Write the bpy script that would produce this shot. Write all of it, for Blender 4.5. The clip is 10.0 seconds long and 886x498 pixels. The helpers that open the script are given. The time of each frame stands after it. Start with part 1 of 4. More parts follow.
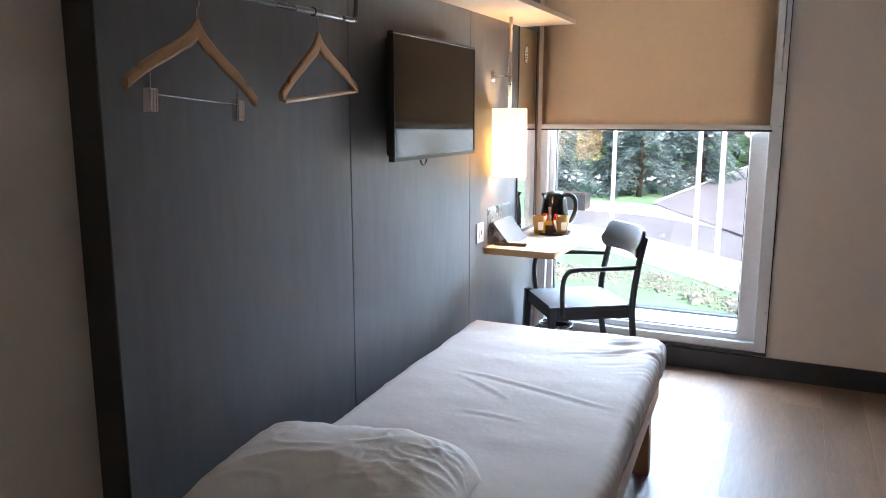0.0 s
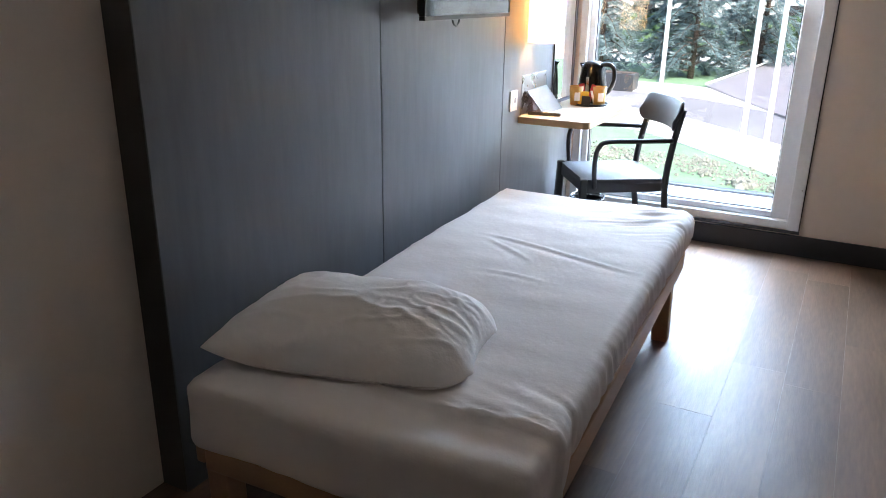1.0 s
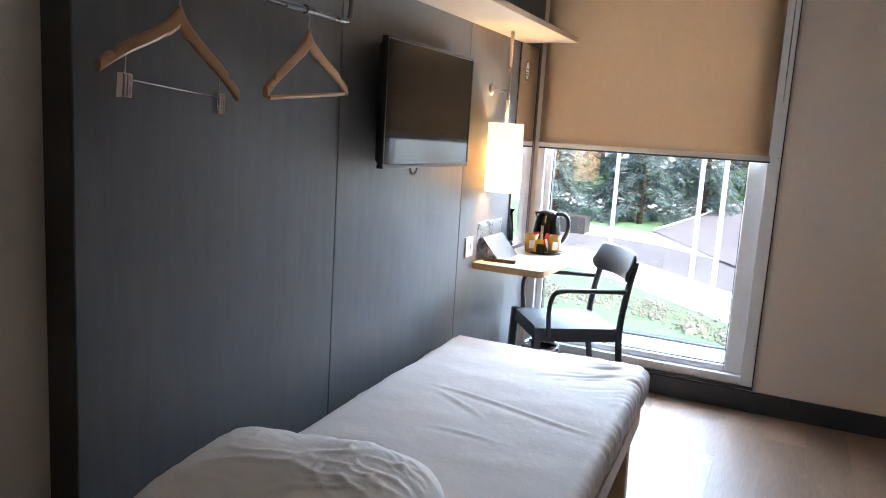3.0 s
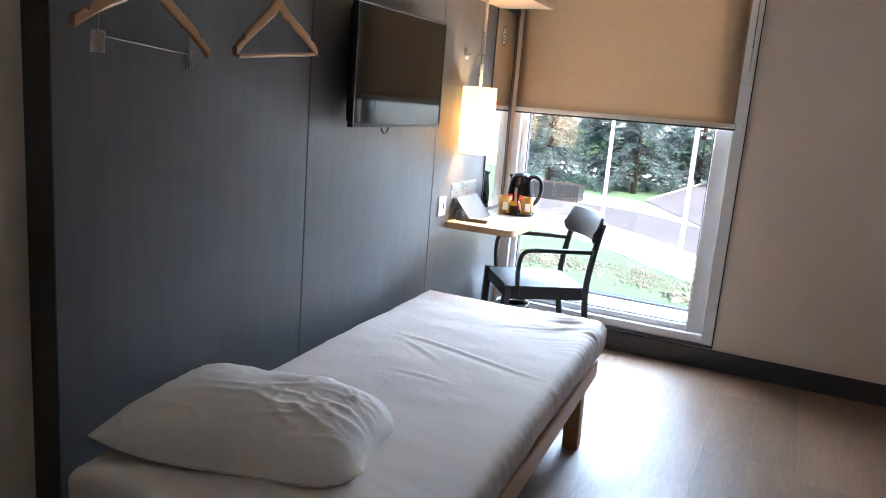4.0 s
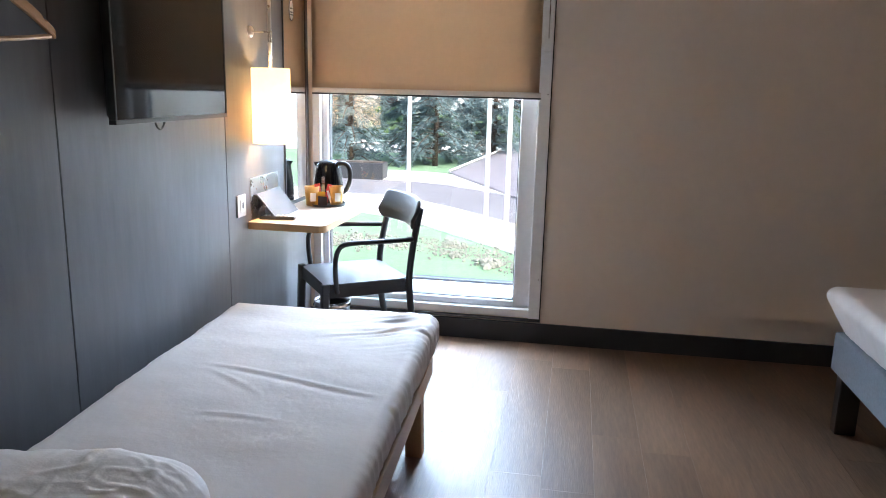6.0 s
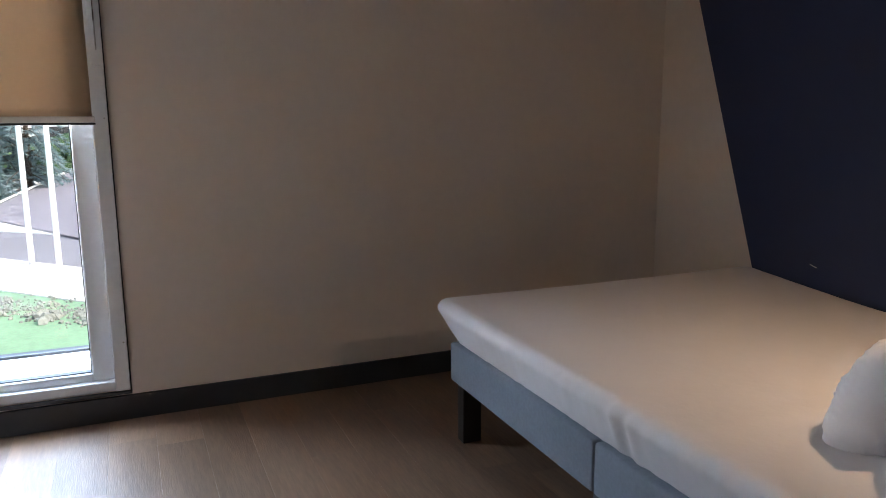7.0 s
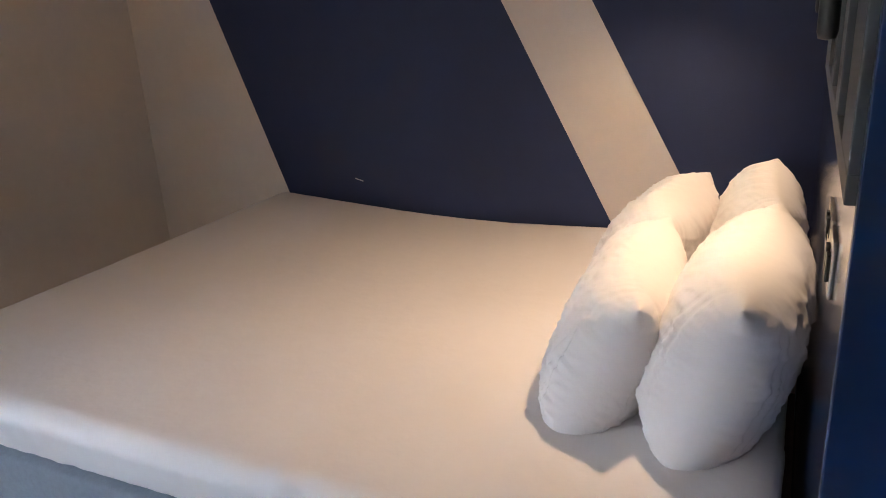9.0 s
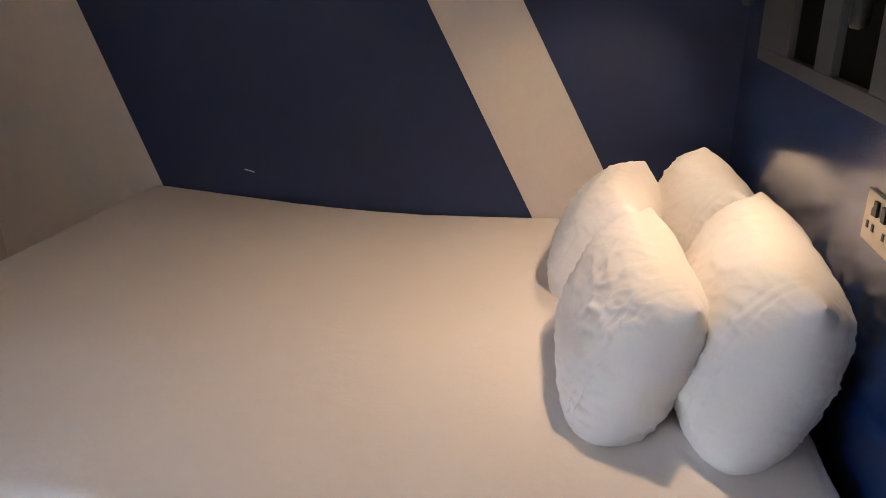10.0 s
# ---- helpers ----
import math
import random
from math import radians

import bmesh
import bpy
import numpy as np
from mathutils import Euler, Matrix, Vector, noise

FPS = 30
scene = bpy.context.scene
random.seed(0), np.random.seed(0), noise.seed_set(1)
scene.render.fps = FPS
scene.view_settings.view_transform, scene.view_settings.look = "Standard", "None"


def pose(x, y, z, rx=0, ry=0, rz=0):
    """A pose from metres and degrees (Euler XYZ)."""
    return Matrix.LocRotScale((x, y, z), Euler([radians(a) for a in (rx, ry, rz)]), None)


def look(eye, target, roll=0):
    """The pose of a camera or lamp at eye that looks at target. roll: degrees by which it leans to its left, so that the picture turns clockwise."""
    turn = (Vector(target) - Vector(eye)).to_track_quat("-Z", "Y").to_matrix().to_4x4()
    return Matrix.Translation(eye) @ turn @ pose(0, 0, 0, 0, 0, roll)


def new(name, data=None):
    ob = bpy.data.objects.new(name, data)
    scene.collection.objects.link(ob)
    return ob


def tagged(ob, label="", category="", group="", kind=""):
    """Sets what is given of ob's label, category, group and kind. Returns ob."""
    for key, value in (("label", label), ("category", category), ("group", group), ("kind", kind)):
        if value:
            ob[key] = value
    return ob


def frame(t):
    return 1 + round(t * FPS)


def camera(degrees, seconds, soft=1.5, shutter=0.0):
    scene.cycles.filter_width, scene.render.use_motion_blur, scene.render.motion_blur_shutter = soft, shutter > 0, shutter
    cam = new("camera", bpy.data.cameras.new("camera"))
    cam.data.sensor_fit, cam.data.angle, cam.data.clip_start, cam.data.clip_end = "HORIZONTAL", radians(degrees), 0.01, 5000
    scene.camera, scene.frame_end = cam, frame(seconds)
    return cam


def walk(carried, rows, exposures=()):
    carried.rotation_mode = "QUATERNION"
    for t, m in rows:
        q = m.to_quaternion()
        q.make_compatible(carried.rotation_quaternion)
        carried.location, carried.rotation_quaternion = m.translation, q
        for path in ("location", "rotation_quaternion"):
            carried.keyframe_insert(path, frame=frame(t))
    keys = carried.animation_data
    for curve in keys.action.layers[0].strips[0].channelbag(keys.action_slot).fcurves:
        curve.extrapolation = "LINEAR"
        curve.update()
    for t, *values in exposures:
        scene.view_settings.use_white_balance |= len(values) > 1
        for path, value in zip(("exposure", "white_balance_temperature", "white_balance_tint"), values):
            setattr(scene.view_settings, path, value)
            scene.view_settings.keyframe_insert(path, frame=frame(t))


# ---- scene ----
PATH = [
    (0, (1.418, 0.159, 1.428), (0.578, 1.94, 1.078), 0.0),
    (0.5, (1.414, 0.164, 1.391), (0.567, 1.888, 0.835), 0.6),
    (1, (1.482, 0.142, 1.371), (0.584, 1.803, 0.713), 0.7),
    (1.5, (1.455, 0.134, 1.379), (0.556, 1.785, 0.697), 0.8),
    (2, (1.425, 0.156, 1.423), (0.596, 1.933, 1.032), -1.3),
    (2.5, (1.422, 0.229, 1.428), (0.634, 2.044, 1.131), 1.5),
    (2.7, (1.422, 0.245, 1.42), (0.614, 2.051, 1.129), 2.5),
    (3.8, (1.591, 0.152, 1.395), (0.745, 1.923, 1.009), 4.8),
    (4, (1.615, 0.141, 1.398), (0.797, 1.923, 1.002), 4.6),
    (4.5, (1.634, 0.108, 1.38), (0.791, 1.867, 0.941), 4.7),
    (5, (1.648, 0.14, 1.384), (0.943, 1.959, 0.945), 4.0),
    (5.2, (1.631, 0.165, 1.387), (1.01, 2.015, 0.948), 4.0),
    (6.3, (1.424, 0.563, 1.41), (1.36, 2.522, 1.012), 0.5),
    (6.5, (1.397, 0.632, 1.416), (1.601, 2.59, 1.065), 0.2),
    (7, (1.404, 0.91, 1.391), (2.168, 2.722, 1.032), -0.3),
    (7.5, (1.547, 1.088, 1.403), (2.608, 2.743, 1.033), -0.8),
    (8, (1.612, 1.325, 1.368), (3.054, 2.624, 0.886), -1.0),
    (8.5, (1.651, 1.518, 1.374), (3.272, 2.538, 0.798), -3.0),
    (9, (1.727, 1.733, 1.394), (3.426, 2.565, 0.747), -3.3),
    (9.5, (1.759, 1.933, 1.383), (3.535, 2.57, 0.72), -2.3),
    (10, (1.772, 2.14, 1.375), (3.614, 2.494, 0.68), -0.1),
]
cam = camera(61.5, 10.0, soft=0.95)
walk(cam, [(r[0], look(*r[1:])) for r in PATH],
     exposures=[(0, 1.0), (6.2, 0.9), (6.6, 0.74), (7.05, 0.58), (7.5, 1.70), (8.05, 1.78), (8.5, 1.56), (9.2, 1.12), (10, 0.96)])

# ---- light ----
world = bpy.data.worlds.new("sky")
scene.world = world
world.use_nodes = True
wn = world.node_tree
sky = wn.nodes.new("ShaderNodeTexSky")
sky.sky_type = "NISHITA"
sky.sun_disc = False
sky.sun_elevation = radians(42)
sky.sun_rotation = radians(120)
sky.dust_density = 3.0
wn.nodes["Background"].inputs["Strength"].default_value = 0.42
wn.links.new(sky.outputs[0], wn.nodes["Background"].inputs["Color"])


def lamp(name, kind, m, energy, color, **kw):
    data = bpy.data.lights.new(name, kind)
    data.energy, data.color = energy, color
    ob = new(name, data)
    ob.matrix_world = m
    if kind == "AREA":
        data.shape = "RECTANGLE"
        data.size, data.size_y = kw["size"]
    if kind == "SUN":
        data.angle = radians(kw["angle"])
    if kind in ("POINT", "SPOT"):
        data.shadow_soft_size = kw["soft"]
    if kind == "SPOT":
        data.spot_size, data.spot_blend = radians(kw["cone"]), kw["blend"]
    return ob


lamp("sun", "SUN", look((30, -30, 42), (0, 0, 0)), 3.4, (1.0, 0.95, 0.88), angle=6)
# sky light that falls in under the roller blind
lamp("window_daylight", "AREA", look((0.7, 6.3, 2.3), (1.2, 2.2, 0.9)), 650, (0.56, 0.745, 1.0), size=(5.0, 1.6))
# light thrown up by the sunlit paving outside
lamp("paving_daylight", "AREA", look((0.7, 10.0, -1.86), (0.7, 4.5, 0.85)), 900, (0.94, 0.95, 0.93), size=(14.0, 0.95))
lamp("desk_lamp_bulb", "POINT", pose(0.095, 3.75, 1.29), 16, (1.0, 0.60, 0.28), soft=0.03)
lamp("reading_bulb_a", "SPOT", look((3.15, 1.86, 1.56), (3.18, 2.13, 0.90)), 15, (1.0, 0.705, 0.455), soft=0.018, cone=104, blend=0.75)
lamp("reading_bulb_b", "SPOT", look((4.02, 1.86, 1.56), (3.92, 2.13, 0.90)), 9, (1.0, 0.705, 0.455), soft=0.018, cone=104, blend=0.75)


# ---- materials ----
def mat(name, col, rough=0.5, metal=0.0, var=0.12, scale=6.0, stretch=(1, 1, 1), bump=0.0, bscale=120.0, bstretch=(1, 1, 1),
        fine=0.06, rnd=0.0, coat=0.0, trans=0.0, emit=None, rvar=0.08):
    m = bpy.data.materials.new(name)
    m.use_nodes = True
    t = m.node_tree
    n, l = t.nodes, t.links
    p = n["Principled BSDF"]
    tc = n.new("ShaderNodeTexCoord")

    def noisy(sc, st, detail):
        mp = n.new("ShaderNodeMapping")
        mp.inputs["Scale"].default_value = st
        l.new(tc.outputs["Object"], mp.inputs["Vector"])
        nz = n.new("ShaderNodeTexNoise")
        nz.inputs["Scale"].default_value = sc
        nz.inputs["Detail"].default_value = detail
        nz.inputs["Roughness"].default_value = 0.6
        l.new(mp.outputs[0], nz.inputs["Vector"])
        return nz

    big, small = noisy(scale, stretch, 3), noisy(scale * 9, stretch, 4)

    def mth(op, a, b):
        k = n.new("ShaderNodeMath")
        k.operation = op
        for i, v in enumerate((a, b)):
            if isinstance(v, (int, float)):
                k.inputs[i].default_value = v
            else:
                l.new(v, k.inputs[i])
        return k.outputs[0]

    v = mth("ADD", mth("MULTIPLY", mth("SUBTRACT", big.outputs[0], 0.5), var * 2.4), mth("MULTIPLY", mth("SUBTRACT", small.outputs[0], 0.5), fine * 2.4))
    if rnd:
        oi = n.new("ShaderNodeObjectInfo")
        v = mth("ADD", v, mth("MULTIPLY", mth("SUBTRACT", oi.outputs["Random"], 0.5), rnd * 2))
    hs = n.new("ShaderNodeHueSaturation")
    hs.inputs["Color"].default_value = (*col, 1)
    l.new(mth("ADD", v, 1.0), hs.inputs["Value"])
    l.new(hs.outputs[0], p.inputs["Base Color"])
    l.new(mth("ADD", mth("MULTIPLY", mth("SUBTRACT", big.outputs[0], 0.5), rvar * 2), rough), p.inputs["Roughness"])
    p.inputs["Metallic"].default_value = metal
    if coat:
        p.inputs["Coat Weight"].default_value = coat
        p.inputs["Coat Roughness"].default_value = 0.15
    if bump:
        nz = noisy(bscale, bstretch, 4)
        bp = n.new("ShaderNodeBump")
        bp.inputs["Strength"].default_value = bump
        bp.inputs["Distance"].default_value = 0.01
        l.new(nz.outputs[0], bp.inputs["Height"])
        l.new(bp.outputs[0], p.inputs["Normal"])
    if emit:
        p.inputs["Emission Color"].default_value = (*emit[0], 1)
        p.inputs["Emission Strength"].default_value = emit[1]
    if trans:
        tl = n.new("ShaderNodeBsdfTranslucent")
        l.new(hs.outputs[0], tl.inputs["Color"])
        mx = n.new("ShaderNodeMixShader")
        mx.inputs[0].default_value = trans
        l.new(p.outputs[0], mx.inputs[1])
        l.new(tl.outputs[0], mx.inputs[2])
        l.new(mx.outputs[0], n["Material Output"].inputs["Surface"])
    return m


def glass(name, tint=(1, 1, 1), rough=0.0):
    m = bpy.data.materials.new(name)
    m.use_nodes = True
    p = m.node_tree.nodes["Principled BSDF"]
    p.inputs["Base Color"].default_value = (*tint, 1)
    p.inputs["Transmission Weight"].default_value = 1.0
    p.inputs["Roughness"].default_value = rough
    p.inputs["IOR"].default_value = 1.45
    return m


M_WALL = mat("beige_wallpaper", (0.82, 0.715, 0.62), 0.75, var=0.05, scale=2.0, bump=0.25, bscale=260, fine=0.04)
M_CEIL = mat("ceiling_paint", (0.82, 0.80, 0.77), 0.8, var=0.04, scale=1.5)
M_PANEL = mat("grey_wood_laminate", (0.125, 0.125, 0.13), 0.42, var=0.22, scale=3.0, stretch=(1, 1, 0.16), bump=0.03, bscale=40, bstretch=(1, 1, 0.06), fine=0.20, rnd=0.04)
M_PANEL_EDGE = mat("dark_panel_edge", (0.072, 0.064, 0.056), 0.5, var=0.1, scale=4)
M_BASE = mat("charcoal_baseboard", (0.032, 0.034, 0.04), 0.45, var=0.12, scale=5)
M_FLOOR = mat("oak_laminate", (0.152, 0.090, 0.056), 0.42, var=0.42, scale=2.2, stretch=(4, 0.5, 1), bump=0.16, bscale=40, bstretch=(5, 0.4, 1), fine=0.36, rnd=0.17, rvar=0.1)
M_FLOOR_BED = mat("floor_underlay", (0.12, 0.088, 0.062), 0.5)
M_FLOOR.node_tree.nodes["Principled BSDF"].inputs["Specular IOR Level"].default_value = 0.32
M_NAVY = mat("navy_wall_paint", (0.020, 0.031, 0.088), 0.62, var=0.10, scale=1.6, bump=0.2, bscale=240)
M_BLUE = mat("blue_laminate", (0.006, 0.032, 0.125), 0.26, var=0.10, scale=2.0, bump=0.02, bscale=80, rvar=0.04)
M_HEAD = mat("glossy_blue_headboard", (0.006, 0.032, 0.125), 0.17, var=0.10, scale=2.0, coat=1.0, rvar=0.03)
M_HEAD.node_tree.nodes["Principled BSDF"].inputs["Specular IOR Level"].default_value = 1.0
M_BLUE_EDGE = mat("blue_edge_band", (0.005, 0.026, 0.095), 0.32, var=0.1)
M_NICHE = mat("grey_shelf_laminate", (0.075, 0.08, 0.085), 0.45, var=0.1, scale=4)
# near-black without sheen: the shade inside a niche, put into the colour
M_NICHE_SHADE = mat("niche_shade_black", (0.005, 0.006, 0.006), 0.95)
M_NICHE_SHADE.node_tree.nodes["Principled BSDF"].inputs["Specular IOR Level"].default_value = 0.1
M_SHEET = mat("white_cotton_sheet", (0.80, 0.735, 0.70), 0.85, var=0.03, scale=3, bump=0.18, bscale=22, fine=0.02)
M_PILLOW = mat("white_cotton_pillowcase", (0.86, 0.815, 0.79), 0.85, var=0.03, scale=6, bump=0.32, bscale=15, fine=0.02)
M_BEDWOOD = mat("pale_beech_frame", (0.42, 0.24, 0.13), 0.45, var=0.15, scale=5, stretch=(3, 0.4, 3), fine=0.1)
M_BOXFAB = mat("grey_woven_fabric", (0.21, 0.23, 0.26), 0.9, var=0.06, scale=8, bump=0.5, bscale=420, fine=0.14)
M_LEG = mat("dark_wood_leg", (0.02, 0.014, 0.011), 0.4, var=0.2, scale=10)
M_WHITE = mat("white_window_pvc", (0.80, 0.81, 0.82), 0.35, var=0.03, scale=4)
M_GASKET = mat("black_gasket", (0.015, 0.015, 0.015), 0.6)
M_BLIND = mat("beige_blind_fabric", (0.60, 0.46, 0.34), 0.8, var=0.05, scale=2.5, bump=0.3, bscale=500, fine=0.05, trans=0.5)
M_LIGHT_DAMPER = mat("blind_light_damper", (0.74, 0.66, 0.56), 0.8, var=0.03, trans=0.28)
M_BLINDBAR = mat("blind_bar_satin", (0.70, 0.66, 0.62), 0.4, var=0.04)
M_BLACK = mat("black_plastic", (0.016, 0.017, 0.018), 0.34, var=0.1, scale=8)
M_CHAIR = mat("charcoal_moulded_plastic", (0.030, 0.033, 0.038), 0.5, var=0.10, scale=9, bump=0.05, bscale=400)
M_SCREEN = mat("tv_screen", (0.006, 0.006, 0.007), 0.06, var=0.02, rvar=0.01)
M_CHROME = mat("chrome", (0.75, 0.75, 0.76), 0.14, metal=1.0, var=0.03)
M_STEEL = mat("brushed_steel", (0.55, 0.54, 0.53), 0.28, metal=1.0, var=0.06, scale=10)
M_RAIL = mat("dark_steel_rail", (0.13, 0.13, 0.135), 0.28, metal=1.0, var=0.06)
M_HANGER = mat("beech_hanger", (0.40, 0.20, 0.085), 0.42, var=0.14, scale=14, stretch=(1, 0.25, 1), fine=0.08)
M_SHELF = mat("maple_laminate", (0.62, 0.46, 0.32), 0.42, var=0.10, scale=4, stretch=(3, 0.3, 3), fine=0.06)
M_DESK = mat("pale_desk_laminate", (0.70, 0.60, 0.50), 0.36, var=0.08, scale=4, stretch=(4, 0.4, 4), fine=0.05)
M_DESKEDGE = mat("plywood_edge", (0.52, 0.31, 0.15), 0.45, var=0.18, scale=12, stretch=(1, 1, 6), fine=0.1)
M_MIRROR = mat("mirror_silver", (0.86, 0.87, 0.87), 0.015, metal=1.0, var=0.0, fine=0.0, rvar=0.0)
M_SHADE = mat("lamp_shade_fabric", (0.82, 0.70, 0.52), 0.8, var=0.03, trans=0.55, emit=((1.0, 0.74, 0.43), 1.6))
M_KETTLE = mat("black_gloss_kettle", (0.010, 0.010, 0.011), 0.10, var=0.03, rvar=0.02)
M_GLASSY = glass("clear_glass")
M_ORANGE = mat("amber_cup", (0.46, 0.24, 0.045), 0.4, var=0.08)
M_YELLOW = mat("yellow_sachet", (0.75, 0.42, 0.03), 0.45, var=0.1, scale=30)
M_RED = mat("red_sachet", (0.55, 0.04, 0.03), 0.45, var=0.1, scale=30)
M_PAPER = mat("white_card", (0.78, 0.76, 0.72), 0.55, var=0.05, scale=20)
M_BROWN = mat("dark_sachet", (0.03, 0.018, 0.012), 0.35)
M_CARDBACK = mat("taupe_card", (0.065, 0.06, 0.055), 0.7, var=0.06)
M_SOCKET = mat("satin_plate", (0.62, 0.56, 0.48), 0.33, metal=0.7, var=0.05)
M_GRASS = mat("lawn", (0.15, 0.26, 0.15), 0.9, var=0.25, scale=1.2, bump=0.8, bscale=30, fine=0.25)
M_ASPHALT = mat("grey_gravel", (0.15, 0.15, 0.165), 0.9, var=0.2, scale=0.5, fine=0.3)
M_PAVE = mat("pale_concrete", (0.52, 0.52, 0.50), 0.85, var=0.12, scale=0.6, fine=0.08)
M_LEDGE = mat("white_render_ledge", (0.72, 0.72, 0.70), 0.8, var=0.05, scale=2)
M_LEAF = mat("blue_green_needles", (0.16, 0.235, 0.25), 0.75, var=0.25, scale=0.6, fine=0.3, trans=0.4)
M_BARK = mat("dark_bark", (0.06, 0.045, 0.035), 0.9, var=0.25, scale=6, bump=0.6, bscale=14)
M_SHRUB = mat("low_shrub", (0.19, 0.20, 0.17), 0.85, var=0.4, scale=1.2, fine=0.3)
M_ROOF = mat("grey_brown_roof", (0.40, 0.39, 0.43), 0.8, var=0.15, scale=0.7, fine=0.2)
M_POLE = mat("white_painted_pole", (0.85, 0.85, 0.85), 0.4, var=0.03)
M_HEDGE = mat("dark_hedge", (0.04, 0.08, 0.03), 0.9, var=0.35, scale=0.8, fine=0.3)
M_REFLECTION_BLDG = mat("pale_blue_render", (0.66, 0.74, 0.80), 0.8, var=0.08, scale=0.3)
M_FARWALL = mat("far_render", (0.45, 0.47, 0.46), 0.8, var=0.06, scale=0.3)

# ---- building helpers ----
BASE = {}


def thing(name, base, label, category, group="", kind=""):
    ob = new(name)
    ob.empty_display_size = 0.1
    ob.location = base
    BASE[ob.name] = Vector(base)
    return tagged(ob, label, category, group, kind)


def part(name, bm, material, parent=None, label="", smooth=False):
    me = bpy.data.meshes.new(name)
    ob = new(name, me)
    if parent is not None:
        b = BASE[parent.name]
        bmesh.ops.translate(bm, verts=bm.verts, vec=-b)
        ob.parent = parent
        BASE[ob.name] = b
    else:
        BASE[ob.name] = Vector((0, 0, 0))
    bm.normal_update()
    bm.to_mesh(me)
    bm.free()
    me.materials.append(material)
    if smooth:
        me.polygons.foreach_set("use_smooth", [True] * len(me.polygons))
    if label:
        ob["label"] = label
    return ob


def box(x0, x1, y0, y1, z0, z1, bev=0.0, seg=2, bm=None):
    b = bmesh.new() if bm is None else bm
    vs = bmesh.ops.create_cube(b, size=1)["verts"]
    bmesh.ops.scale(b, verts=vs, vec=(x1 - x0, y1 - y0, z1 - z0))
    bmesh.ops.translate(b, verts=vs, vec=((x0 + x1) / 2, (y0 + y1) / 2, (z0 + z1) / 2))
    if bev:
        es = list({e for v in vs for e in v.link_edges})
        bmesh.ops.bevel(b, geom=es, offset=bev, segments=seg, affect="EDGES", profile=0.5)
    return b


def turn(bm, m):
    bmesh.ops.transform(bm, matrix=m, verts=bm.verts)
    return bm


def prism(outline, z0, z1, bev=0.0, bm=None):
    """An outline in x, y, raised from z0 to z1."""
    b = bmesh.new() if bm is None else bm
    lo = [b.verts.new((x, y, z0)) for x, y in outline]
    hi = [b.verts.new((x, y, z1)) for x, y in outline]
    b.faces.new(lo[::-1])
    top = b.faces.new(hi)
    n = len(outline)
    for i in range(n):
        b.faces.new((lo[i], lo[(i + 1) % n], hi[(i + 1) % n], hi[i]))
    if bev:
        bmesh.ops.bevel(b, geom=list(top.edges), offset=bev, segments=2, affect="EDGES")
    return b


def tube(pts, r, n=10, bm=None, r_end=None):
    """A round bar along a line of points."""
    b = bmesh.new() if bm is None else bm
    pts = [Vector(p) for p in pts]
    rings, side = [], None
    for i, p in enumerate(pts):
        d = (pts[min(i + 1, len(pts) - 1)] - pts[max(i - 1, 0)]).normalized()
        if side is None:
            side = d.orthogonal().normalized()
        side = (side - d * side.dot(d)).normalized()
        up = d.cross(side)
        rr = r if r_end is None else r + (r_end - r) * i / max(1, len(pts) - 1)
        rings.append([b.verts.new(p + rr * (math.cos(a) * side + math.sin(a) * up)) for a in [2 * math.pi * k / n for k in range(n)]])
    for a, c in zip(rings, rings[1:]):
        for k in range(n):
            b.faces.new((a[k], a[(k + 1) % n], c[(k + 1) % n], c[k]))
    b.faces.new(rings[0][::-1])
    b.faces.new(rings[-1])
    return b


def smooth_line(pts, steps=6):
    """Points of a curve through the given points."""
    pts = [Vector(p) for p in pts]
    out = []
    for i in range(len(pts) - 1):
        p0, p1, p2, p3 = pts[max(i - 1, 0)], pts[i], pts[i + 1], pts[min(i + 2, len(pts) - 1)]
        for k in range(steps):
            t = k / steps
            out.append(0.5 * (2 * p1 + (p2 - p0) * t + (2 * p0 - 5 * p1 + 4 * p2 - p3) * t * t + (3 * p1 - p0 - 3 * p2 + p3) * t ** 3))
    return out + [pts[-1]]


def lathe(profile, cx, cy, n=28, bm=None):
    """A round body from (radius, z) pairs."""
    b = bmesh.new() if bm is None else bm
    rings = []
    for r, z in profile:
        if r < 1e-6:
            rings.append([b.verts.new((cx, cy, z))])
        else:
            rings.append([b.verts.new((cx + r * math.cos(2 * math.pi * k / n), cy + r * math.sin(2 * math.pi * k / n), z)) for k in range(n)])
    for a, c in zip(rings, rings[1:]):
        for k in range(n):
            f = [a[k % len(a)], a[(k + 1) % len(a)], c[(k + 1) % len(c)], c[k % len(c)]]
            u = []
            for v in f:
                if v not in u:
                    u.append(v)
            if len(u) > 2:
                b.faces.new(u)
    return b


def rounded_rect(x0, x1, y0, y1, r, n=6):
    out = []
    for cx, cy, a0 in ((x1 - r, y1 - r, 0), (x0 + r, y1 - r, 90), (x0 + r, y0 + r, 180), (x1 - r, y0 + r, 270)):
        for k in range(n + 1):
            a = radians(a0 + 90 * k / n)
            out.append((cx + r * math.cos(a), cy + r * math.sin(a)))
    return out


